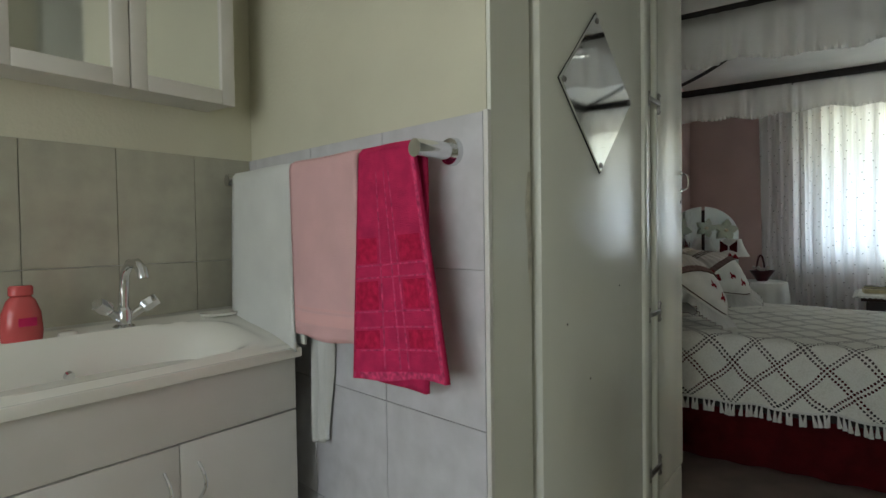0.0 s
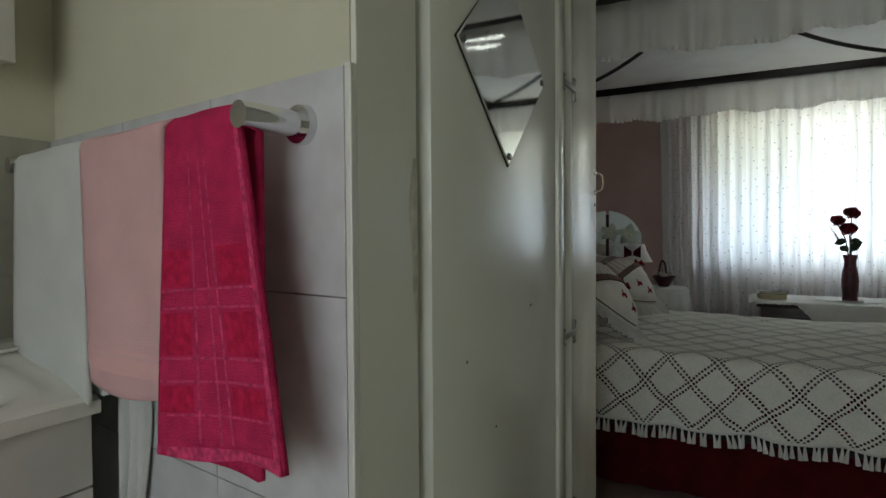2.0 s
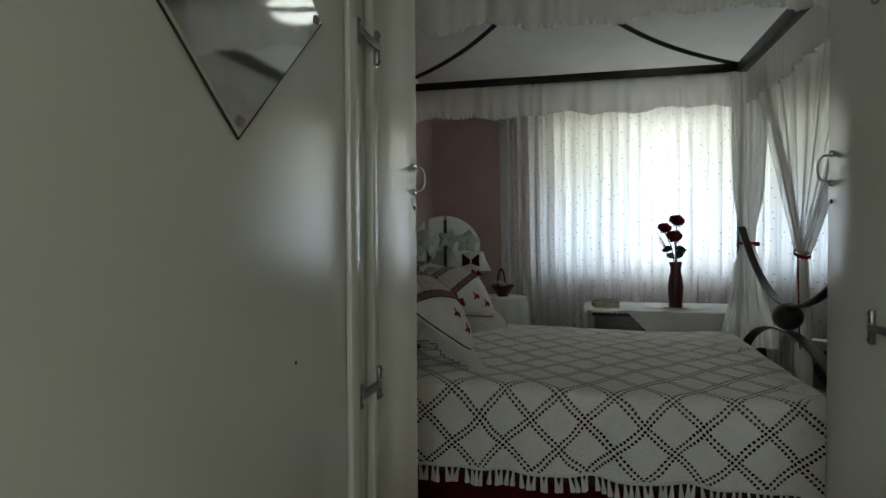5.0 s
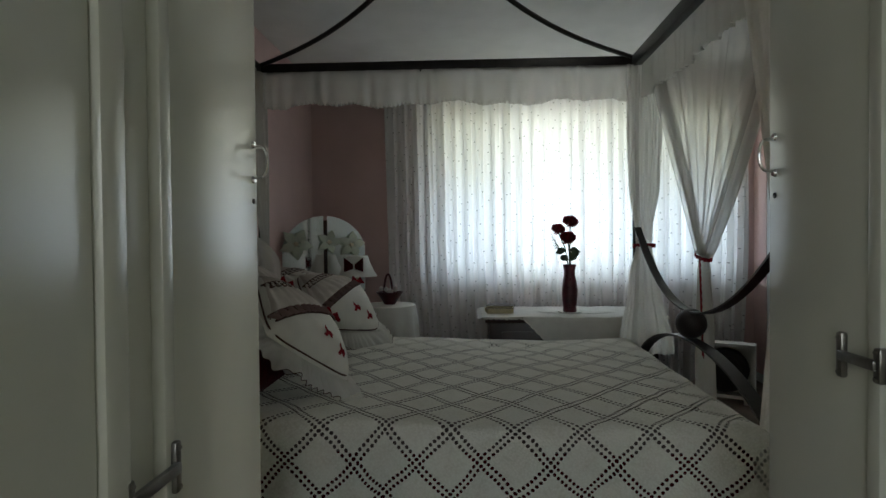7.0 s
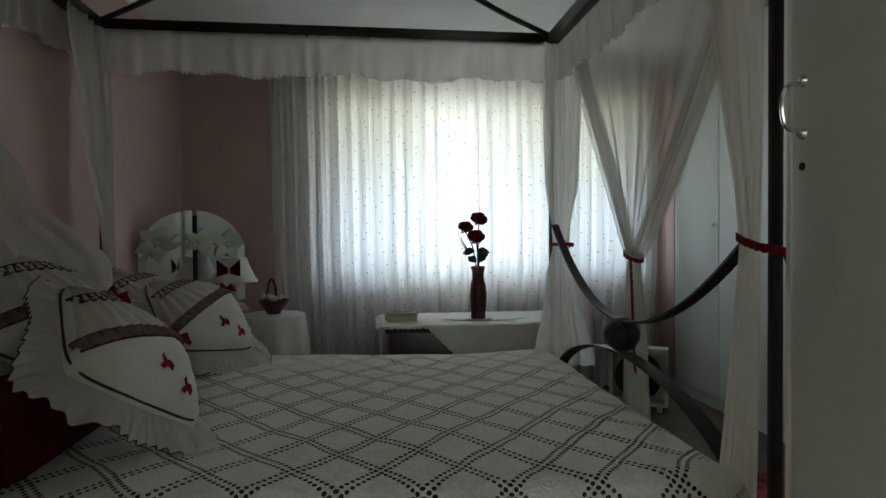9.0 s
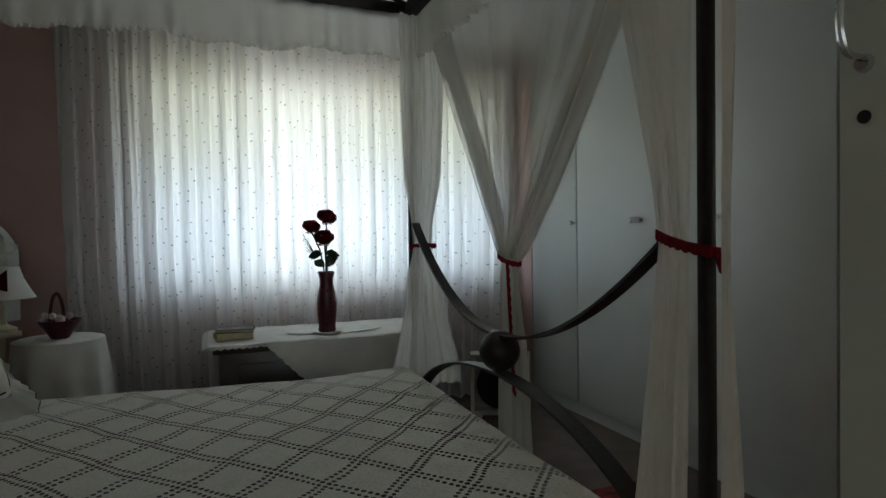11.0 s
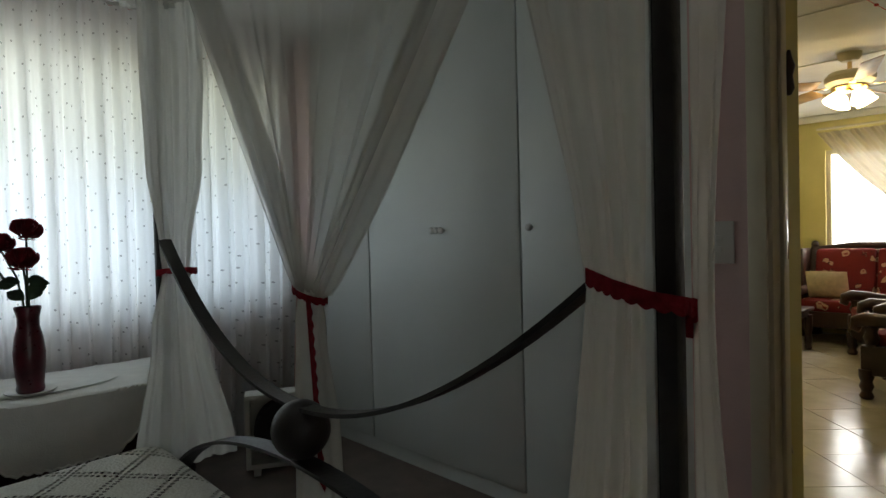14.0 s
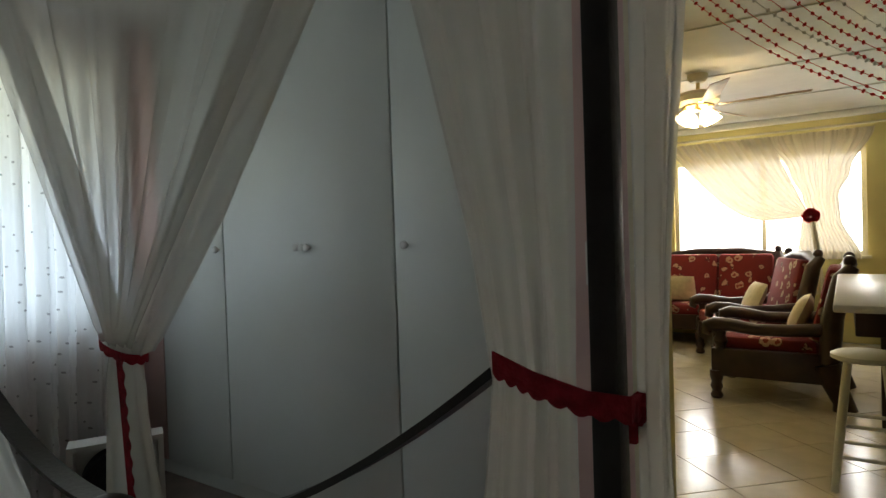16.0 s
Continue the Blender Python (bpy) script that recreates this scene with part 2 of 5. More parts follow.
VEIL = sheer("thin white veil", (0.80, 0.79, 0.74), 0.52, weave=0)
ARM = sheer("folded bed voile edge", (0.80, 0.79, 0.74), 0.16, weave=0)
GATHER = sheer("dense gathered bed voile", (0.80, 0.79, 0.74), 0.07, weave=0)
FRILL = sheer("white frill voile", (0.80, 0.79, 0.74), 0.36)
DRAPE = sheer("beige voile", (0.62, 0.55, 0.40), 0.03, through_light=0.08)
PFRILL = sheer("white pillow frill", (0.86, 0.85, 0.82), 0.16)
PLEAT = mat("pleated pale pink-grey cotton", (0.60, 0.55, 0.52), 0.9, var=0.08, scale=14, bump=0.25, bscale=220, spec=0.15)
LACE = sheer("brown lace ribbon", (0.46, 0.30, 0.28), 0.42, weave=900)
LAMPGLOW = emit("lit glass shade", (1.0, 0.80, 0.42), 13)
OPAL = emit("opal lamp glass", (0.95, 1.0, 0.92), 2.0)
ROSETTE = mat("bright red cloth", (0.62, 0.015, 0.03), 0.8, var=0.15, scale=30, bump=0.2)
BEAD = mat("red glass bead", (0.72, 0.05, 0.045), 0.25, bump=0)
CLEARBEAD = mat("clear bead", (0.75, 0.75, 0.72), 0.05, bump=0)
CREAMPAINT = mat("cream painted wood", (0.62, 0.57, 0.42), 0.45, var=0.05)
BRASS = mat("brass", (0.65, 0.46, 0.18), 0.25, 1.0, var=0.05, bump=0)

# ---- building blocks ----


def part(name, bm, material, parent=None, label="", smooth=True):
    me = bpy.data.meshes.new(name)
    bm.normal_update()
    bm.to_mesh(me)
    bm.free()
    me.materials.append(material)
    if smooth:
        me.polygons.foreach_set("use_smooth", [True] * len(me.polygons))
        me.set_sharp_from_angle(angle=radians(40))
    ob = new(name, me)
    if parent is not None:
        ob.parent = parent
    if label:
        tagged(ob, label)
    return ob


def empty(name, label, category, group="", kind="", at=(0, 0, 0)):
    ob = new(name)
    ob.empty_display_size = 0.05
    ob.location = at
    return tagged(ob, label, category, group, kind)


def box(bm, x0, y0, z0, x1, y1, z1, bevel=0.0):
    r = bmesh.ops.create_cube(bm, size=1.0)
    vs = r["verts"]
    bmesh.ops.scale(bm, vec=(x1 - x0, y1 - y0, z1 - z0), verts=vs)
    bmesh.ops.translate(bm, vec=((x0 + x1) / 2, (y0 + y1) / 2, (z0 + z1) / 2), verts=vs)
    if bevel:
        es = list({e for v in vs for e in v.link_edges})
        bmesh.ops.bevel(bm, geom=es, offset=bevel, segments=2, affect="EDGES", profile=0.5)
    return bm


def boxes(*bs, bevel=0.0):
    bm = bmesh.new()
    for b in bs:
        box(bm, *b, bevel=bevel)
    return bm


def tube(pts, r, sides=10, bm=None, closed=False):
    """Round bar along points; r is a number or one per point."""
    bm = bm or bmesh.new()
    pts = [Vector(p) for p in pts]
    n = len(pts)
    rings = []
    up = Vector((0, 0, 1))
    for i, p in enumerate(pts):
        if closed:
            d = pts[(i + 1) % n] - pts[i - 1]
        else:
            d = pts[min(i + 1, n - 1)] - pts[max(i - 1, 0)]
        d.normalize()
        s = d.cross(up)
        if s.length < 1e-3:
            s = d.cross(Vector((0, 1, 0)))
        s.normalize()
        up = s.cross(d)
        rr = r[i] if isinstance(r, (list, tuple)) else r
        rings.append([bm.verts.new(p + (s * math.cos(a) + up * math.sin(a)) * rr) for a in [2 * math.pi * k / sides for k in range(sides)]])
    for i in range(n if closed else n - 1):
        a, b = rings[i], rings[(i + 1) % n]
        for k in range(sides):
            bm.faces.new((a[k], a[(k + 1) % sides], b[(k + 1) % sides], b[k]))
    if not closed:
        bm.faces.new(rings[0][::-1])
        bm.faces.new(rings[-1])
    return bm


def lathe(profile, sides=28, at=(0, 0, 0), bm=None, scale=(1, 1)):
    """Turned body from (radius, height) pairs."""
    bm = bm or bmesh.new()
    rings = []
    for r, z in profile:
        rings.append([bm.verts.new((at[0] + scale[0] * r * math.cos(2 * math.pi * k / sides), at[1] + scale[1] * r * math.sin(2 * math.pi * k / sides), at[2] + z)) for k in range(sides)])
    for a, b in zip(rings, rings[1:]):
        for k in range(sides):
            bm.faces.new((a[k], a[(k + 1) % sides], b[(k + 1) % sides], b[k]))
    bm.faces.new(rings[0][::-1])
    bm.faces.new(rings[-1])
    return bm


def surf(fn, nu, nv, bm=None, uv=None):
    """Grid surface from fn(u, v) with u, v in 0..1; uv gives texture metres."""
    bm = bm or bmesh.new()
    lay = bm.loops.layers.uv.verify()
    vs = [[bm.verts.new(fn(i / nu, j / nv)) for j in range(nv + 1)] for i in range(nu + 1)]
    for i in range(nu):
        for j in range(nv):
            f = bm.faces.new((vs[i][j], vs[i + 1][j], vs[i + 1][j + 1], vs[i][j + 1]))
            for lp, (a, b) in zip(f.loops, ((i, j), (i + 1, j), (i + 1, j + 1), (i, j + 1))):
                lp[lay].uv = uv(a / nu, b / nv) if uv else (a / nu, b / nv)
    return bm


def smooth_at(rows, v, straight=False):
    """Smooth values between rows of (v, number, number, ...)."""
    if v <= rows[0][0]:
        return rows[0][1:]
    for a, b in zip(rows, rows[1:]):
        if v <= b[0]:
            k = (v - a[0]) / (b[0] - a[0])
            k = k if straight else k * k * (3 - 2 * k)
            return tuple(p + (q - p) * k for p, q in zip(a[1:], b[1:]))
    return rows[-1][1:]


def drape(rows, folds, seed, nu=90, nv=50, wide=1.0, straight=False):
    """Hanging cloth. rows: (z, x_left, y_left, x_right, y_right, fold_depth) from the top down."""
    rnd = random.Random(seed)
    ph = [rnd.uniform(0, 6.28) for _ in range(6)]
    zt, zb = rows[0][0], rows[-1][0]
    rr = [((zt - r[0]) / (zt - zb), *r[1:]) for r in rows]

    def fn(u, v):
        x0, y0, x1, y1, amp = smooth_at(rr, v, straight)
        d = Vector((x1 - x0, y1 - y0, 0))
        n = Vector((-d.y, d.x, 0))
        n = n.normalized() if n.length > 1e-6 else Vector((0, 1, 0))
        w = u + 0.035 * math.sin(u * 9 + ph[0]) + 0.012 * math.sin(v * 4 + u * 20 + ph[1])
        a = math.sin(w * folds * 6.283 + ph[2] + 0.6 * math.sin(v * 3 + ph[3])) * 0.7 + 0.3 * math.sin(w * folds * 14.9 + ph[4]) + 0.25 * math.sin(w * folds * 2.9 + ph[5] + v)
        p = Vector((x0, y0, 0)) + d * min(1, max(0, w if 0.02 < u < 0.98 else u)) + n * amp * a
        return (p.x, p.y, zt + (zb - zt) * v + 0.006 * math.sin(w * folds * 6.283) * (v > 0.98))

    return surf(fn, nu, nv, uv=lambda u, v: (u * wide, v * (zt - zb)))


def structure(name, bm, material, label, category, smooth=False):
    return tagged(part(name, bm, material, smooth=smooth), label, category, kind="structure")


# ---- structure ----
H = 2.38
# thin pale layer over the unseen floor, added to bounce light upwards
structure("floor_bath", boxes((-1.60, -1.4, 0.0005, 1.1, 2.40, 0.006)), FLOORTILE, "unseen pale bathroom and passage floor added to bounce light", "floor")
structure("floor", boxes((-1.8, -1.6, -0.1, 2.13, 6.2, 0)), CARPET, "brown smooth floor of bedroom, passage and bathroom", "floor")
structure("ceiling", boxes((-1.8, -1.6, H, 2.75, 6.2, H + 0.1)), CEIL, "plain white painted ceiling", "ceiling")
structure("wall_bath_west", boxes((-1.8, -1.5, 0, -1.60, 1.26, H)), CREAM, "cream painted bathroom wall above beige tiles", "wall")
# the wall with the towel rail runs a few degrees askew
ASKEW = Matrix.Translation((-0.553, 1.0525, 0)) @ Matrix.Rotation(radians(-10.1), 4, "Z") @ Matrix.Translation((0.553, -1.0525, 0))
bm = boxes((-1.599, 1.058, 0, -0.556, 1.222, H))
for vert in bm.verts:
    if vert.co.x < -1:
        vert.co.y = 1.248 if vert.co.y < 1.1 else 1.36
structure("wall_bath_north", bm, CREAM, "cream painted bathroom wall with tiled lower half", "wall")
structure("wall_bath_east", boxes((1.1, -1.5, 0, 1.2, 2.41, H)), CREAM, "plain cream bathroom wall", "wall")
structure("wall_bath_south", boxes((-1.60, -1.5, 0, -1.08, -1.4, H), (0.52, -1.5, 0, 1.1, -1.4, H), (-1.08, -1.5, 0, 0.52, -1.4, 0.8), (-1.08, -1.5, 2.0, 0.52, -1.4, H)), CREAM, "cream bathroom wall with a window opening", "wall")
structure("wall_bath_return", boxes((0.472, 1.06, 0, 1.1, 1.26, H)), CREAM, "cream painted wall end beside the passage", "wall")
structure("wall_south", boxes((-1.6, 2.41, 0, -1.2, 2.51, H), (1.1, 2.41, 0, 2.06, 2.51, H)), PINK, "dusty pink bedroom wall", "wall")
structure("wall_west", boxes((-1.6, 2.51, 0, -1.385, 6.0, H)), PINK, "dusty pink bedroom wall behind the bed head", "wall")
structure("wall_north", boxes((-1.6, 6.0, 0, -0.38, 6.15, H), (1.9, 6.0, 0, 2.75, 6.15, H), (-0.38, 6.0, 0, 1.9, 6.15, 0.84), (-0.38, 6.0, 2.12, 1.9, 6.15, H)), PINK, "dusty pink bedroom wall with a wide window", "wall")
structure("wall_east", boxes((2.06, 3.297, 0, 2.2, 3.495, H), (2.06, 2.41, 0, 2.2, 2.51, H), (2.06, 2.51, 2.06, 2.2, 3.297, H)), PINK, "dusty pink wall around the living room doorway", "wall")
structure("wall_end_trim", boxes((-0.5555, 1.0585, 0, -0.546, 1.224, H), bevel=0.002), ENAMEL, "off-white painted wall end beside the cupboard", "trim")
structure("wall_wardrobe_side", boxes((2.2, 3.36, 0, 2.72, 3.495, H), (2.62, 3.495, 0, 2.72, 6.0, H)), YELLOW, "yellow painted wall behind the built-in wardrobe", "wall")


def window(name, x0, x1, z0, z1, y, n, label):
    """Window in a wall across y, with upright bars, panes and a sill."""
    w = empty(name, label, "window", kind="structure", at=((x0 + x1) / 2, y, z0))
    inv = pose(-(x0 + x1) / 2, -y, -z0)

    def p(nm, bm, m, lab=""):
        bm.transform(inv)
        return part(nm, bm, m, w, lab, smooth=False)

    f = 0.045
    p("window_frame", boxes((x0, y - 0.03, z0, x1, y + 0.03, z0 + f), (x0, y - 0.03, z1 - f, x1, y + 0.03, z1), (x0, y - 0.03, z0 + f, x0 + f, y + 0.03, z1 - f), (x1 - f, y - 0.03, z0 + f, x1, y + 0.03, z1 - f)), CREAMPAINT)
    step = (x1 - x0) / n
    for i in range(1, n):
        p("mullion", boxes((x0 + i * step - 0.02, y - 0.025, z0 + f, x0 + i * step + 0.02, y + 0.025, z1 - f)), CREAMPAINT)
    for i in range(n):
        g = p("pane", boxes((x0 + i * step + 0.02, y - 0.003, z0 + f, x0 + (i + 1) * step - 0.02, y + 0.003, z1 - f)), GLASS)
        g.visible_shadow = False
    p("window_sill", boxes((x0 - 0.03, y - 0.12, z0 - 0.03, x1 + 0.03, y - 0.031, z0)), CREAMPAINT)
    return w


GLASS = bpy.data.materials.new("window glass")
GLASS.use_nodes = True
gb = GLASS.node_tree.nodes["Principled BSDF"]
gb.inputs["Transmission Weight"].default_value, gb.inputs["Roughness"].default_value, gb.inputs["IOR"].default_value = 1.0, 0.0, 1.02
window("window_1", -0.38, 1.9, 0.84, 2.12, 6.08, 4, "wide bedroom window with cream frame behind net curtain")
# unseen window added behind the start position to light the bathroom
bw = window("window_2", -0.8, 0.8, 0.8, 2.0, 0, 2, "unseen bathroom window added to let in light")
bw.matrix_world = pose(-0.28, -1.45, 0.8, 0, 0, 180)

# ---- bathroom ----


def wall_tiles(parent, xs, zs, place, glaze, size_gap=0.002):
    """Tiles of one size on a wall; place maps (along, out, up) to the world."""
    meshes = {}
    for a0, a1 in zip(xs, xs[1:]):
        for z0, z1 in zip(zs, zs[1:]):
            w, h = round(a1 - a0 - size_gap, 4), round(z1 - z0 - size_gap, 4)
            if (w, h) not in meshes:
                bm = boxes((0, -0.008, 0, w, 0, h), bevel=0.0008)
                me = bpy.data.meshes.new("tile")
                bm.to_mesh(me)
                bm.free()
                me.materials.append(glaze)
                meshes[w, h] = me
            t = new("tile", meshes[w, h])
            t.matrix_world = place(a0 + size_gap / 2, z0 + size_gap / 2)
            t.parent = parent


rows_z = [0.022, 0.353, 0.684, 1.015, 1.336]
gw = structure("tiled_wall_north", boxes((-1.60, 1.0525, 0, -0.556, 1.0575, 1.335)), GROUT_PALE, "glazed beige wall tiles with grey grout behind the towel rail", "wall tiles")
g2 = structure("tiled_wall_west", boxes((-1.5995, -1.4, 0, -1.5945, 1.236, 1.335)), GROUT, "glazed beige wall tiles, coloured darker for shade, with grey grout behind the basin", "wall tiles")
gw.matrix_basis = ASKEW @ gw.matrix_basis
structure("tile_edge_trim", boxes((-0.556, 1.044, 0, -0.545, 1.0580, 1.338), bevel=0.002), WHITEPLASTIC, "white plastic tile edging strip", "trim")

structure("wall_stain", surf(lambda u, v: (-0.5452, 1.2235 - 0.030 * (1 - u) * math.sin(math.pi * (0.06 + 0.80 * v)) ** 0.7 * (0.55 + 0.45 * v + 0.12 * math.sin(v * 11)), 0.95 + 0.275 * v), 5, 24), mat("yellowed paint mark", (0.57, 0.55, 0.45), 0.4, var=0.15, scale=40), "yellowed mark on the painted wall end", "stain")

# vanity unit
vx0, vx1, vy0, vy1, vz = -1.585, -1.157, -0.44, 1.072, 0.800


def zt(u):
    """Height of the slab: its back ledge stands higher than the front."""
    k = min(1, max(0, (0.9 - u) / 0.75))
    return vz + 0.068 * k


van = empty("vanity_cabinet", "white laminate vanity cabinet with doors under the basin", "cabinet", at=(-1.28, 0.3, 0))


def vp(nm, bm, m, lab="", parent=None, base=(-1.28, 0.3, 0)):
    bm.transform(pose(-base[0], -base[1], -base[2]))
    return part(nm, bm, m, parent or van, lab)


vp("body", boxes((vx0, vy0 + 0.02, 0.08, vx1 - 0.03, vy1 - 0.01, vz - 0.033)), VANITY)
vp("plinth", boxes((vx0, vy0 + 0.05, 0, vx1 - 0.07, vy1 - 0.03, 0.08)), VANITY)
vp("apron_panel", boxes((vx1 - 0.03, vy0 + 0.02, vz - 0.170, vx1 - 0.012, vy1 - 0.01, vz - 0.033), bevel=0.002), VANITY)
dw = 0.326
for i in range(4):
    y1 = vy1 - 0.01 - i * (dw + 0.003)
    d = vp("door", boxes((vx1 - 0.03, y1 - dw, 0.09, vx1 - 0.012, y1, vz - 0.174), bevel=0.002), VANITY)
    hy = y1 - dw + 0.042 if i % 2 == 0 else y1 - 0.036
    hp = [(vx1 - 0.012 + 0.028 * math.sin(math.pi * k / 10) + 0.001, hy, vz - 0.225 - 0.085 * k / 10) for k in range(11)]
    vp("handle", tube(hp, 0.004, 8), CHROME, "chrome bow handle", d)

# basin slab with a sunken bowl
bas = empty("wash_basin", "white ceramic basin slab on the vanity cabinet", "basin", at=(-1.28, 0.3, vz - 0.045))
cx, cy, rx, ry = -1.315, 0.60, 0.125, 0.37


def basin_top(u, v):
    x = vx0 + (vx1 - vx0) * u
    y = vy0 + (vy1 + 0.112 * (1 - u) - vy0) * v
    d = max(abs(x - cx) / rx, abs(y - cy) / ry)
    e = ((abs(x - cx) / rx) ** 4 + (abs(y - cy) / ry) ** 4) ** 0.25
    k = min(1, max(0, (1.0 - e) / 0.38))
    k = k * k * (3 - 2 * k)
    rim = 0.010 * math.exp(-((e - 1.08) / 0.07) ** 2)
    edge = 0.012 * max(0, (u - 0.93) / 0.07) ** 2
    return (x, y, zt(u) - 0.125 * k + rim * (u > 0.15) - edge)


bm = surf(basin_top, 44, 90)
surf(lambda u, v: (vx0 + (vx1 - vx0) * u, vy1 + 0.112 * (1 - u), (zt(u) - 0.012 * max(0, (u - 0.93) / 0.07) ** 2) * (1 - v) + (vz - 0.032) * v), 20, 2, bm)
surf(lambda u, v: (vx0 + (vx1 - vx0) * u, vy0 + (vy1 + 0.112 * (1 - u) - vy0) * v, vz - 0.032), 2, 2, bm)
vp("bowl_slab", bm, CERAMIC, parent=bas, base=(-1.28, 0.3, vz - 0.045))
vp("front_lip", boxes((vx1 - 0.006, vy0, vz - 0.032, vx1 + 0.004, vy1, vz - 0.006), bevel=0.003), CERAMIC, parent=bas, base=(-1.28, 0.3, vz - 0.045))
vp("drain", tube([(cx, cy, vz - 0.100), (cx, cy, vz - 0.095)], [0.022, 0.02], 20), CHROME, "chrome drain ring", parent=bas, base=(-1.28, 0.3, vz - 0.045))
vp("overflow", tube([(cx - 0.075, cy, vz - 0.02), (cx - 0.065, cy, vz - 0.022)], [0.012, 0.010], 14), CHROME, "chrome overflow ring", parent=bas, base=(-1.28, 0.3, vz - 0.045))

tap = empty("basin_mixer", "chrome basin mixer tap with two cross handles", "tap", at=(-1.48, 0.766, vz + 0.056))
tap.scale = (1.12, 1.12, 1.12)


def tp(nm, bm, m, lab=""):
    return part(nm, bm, m, tap, lab)


tp("base", lathe([(0.024, 0), (0.024, 0.006), (0.016, 0.012), (0.018, 0.04), (0.013, 0.05)], 20), CHROME)
tp("spout", tube([(0, 0, 0.04), (0, 0.002, 0.09), (0.004, 0.004, 0.128), (0.022, 0.006, 0.150), (0.05, 0.008, 0.152), (0.072, 0.009, 0.136), (0.076, 0.0095, 0.118)], [0.012, 0.011, 0.0105, 0.0105, 0.011, 0.012, 0.012], 14), CHROME)
for s in (-1, 1):
    tp("handle_stem", tube([(0.002, 0.012 * s, 0.026), (0.012, 0.038 * s, 0.046)], 0.009, 12), CHROME)
    tp("handle", tube([(0.012, 0.036 * s, 0.045), (0.014, 0.042 * s, 0.05), (0.022, 0.066 * s, 0.066)], [0.012, 0.017, 0.015], 6), CHROME, "fluted chrome tap head")
soap = empty("soap_dispenser", "pink liquid soap bottle with a flat cap on the basin", "bottle", at=(-1.48, 0.541, vz + 0.056))
soap.scale = (1.12, 1.12, 1.12)
part("bottle", lathe([(0.026, 0), (0.036, 0.004), (0.038, 0.02), (0.035, 0.06), (0.026, 0.085), (0.018, 0.094)], 24, scale=(0.75, 1.0)), PINKSOAP, soap)
part("label", boxes((0.0270, -0.014, 0.035, 0.0285, 0.018, 0.052)), TOWEL_R, soap, "red printed bottle label with plain bars")
part("cap", lathe([(0.019, 0.0945), (0.022, 0.097), (0.022, 0.112), (0.018, 0.116)], 20, scale=(0.75, 1.0)), PINKSOAP, soap, "flat pink screw cap")
dish = tagged(part("soap_dish", lathe([(0.02, 0), (0.05, 0.004), (0.056, 0.012), (0.052, 0.012), (0.03, 0.007)], 28, scale=(0.7, 1.1)), CERAMIC), "small white ceramic soap dish on the basin edge", "soap dish")
dish.location = (-1.48, 1.041, vz + 0.056)
sd = tagged(part("soap_bar", lathe([(0.010, 0), (0.018, 0.003), (0.018, 0.009), (0.012, 0.013)], 20, scale=(0.8, 1.2)), CERAMIC), "small worn cream soap on the basin", "soap")
sd.location = (-1.48, 0.635, vz + 0.056)

# mirror cabinet on the west wall
mc = empty("mirror_cabinet", "white framed bathroom mirror cabinet on the wall", "cabinet", at=(-1.40, 0.45, 1.44))


def mp(nm, bm, m, lab="", parent=None):
    bm.transform(pose(1.40, -0.45, -1.44))
    return part(nm, bm, m, parent or mc, lab)


cz0, cz1, cxf, cy1 = 1.472, 2.10, -1.45, 1.089
mp("body", boxes((-1.5995, 0.181, cz0 + 0.004, cxf - 0.02, cy1, cz1)), VANITY)
dwid = 0.30
for i in range(3):
    y1 = cy1 - i * (dwid + 0.004)
    y0 = y1 - dwid
    f = 0.042
    d = mp("door", boxes((cxf - 0.02, y0, cz0, cxf, y0 + f, cz1), (cxf - 0.02, y1 - f, cz0, cxf, y1, cz1), (cxf - 0.02, y0 + f, cz0, cxf, y1 - f, cz0 + f), (cxf - 0.02, y0 + f, cz1 - f, cxf, y1 - f, cz1), bevel=0.002), VANITY)
    mp("mirror", boxes((cxf - 0.016, y0 + f, cz0 + f, cxf - 0.008, y1 - f, cz1 - f)), MIRROR, "mirror glass", d)

# towel rail and towels
ry_, rz_ = 0.957, 1.262
rail = empty("towel_rail", "chrome towel rail on the tiled wall", "towel rail", at=(-0.62, 1.044, rz_))


def rp(nm, bm, m, lab=""):
    bm.transform(pose(0.62, -1.044, -rz_))
    return part(nm, bm, m, rail, lab)


rp("bar", tube([(-1.527, ry_, rz_), (-0.650, ry_, rz_)], 0.008, 12), CHROME)
for x in (-0.640, -1.525):
    rp("bracket", tube([(x, 1.04, rz_), (x, ry_ - 0.022, rz_)], 0.0185, 18), CHROME)
    rp("flange", tube([(x, 1.0435, rz_), (x, 1.031, rz_)], [0.030, 0.028], 20), CHROME)
rail.matrix_basis = ASKEW @ rail.matrix_basis


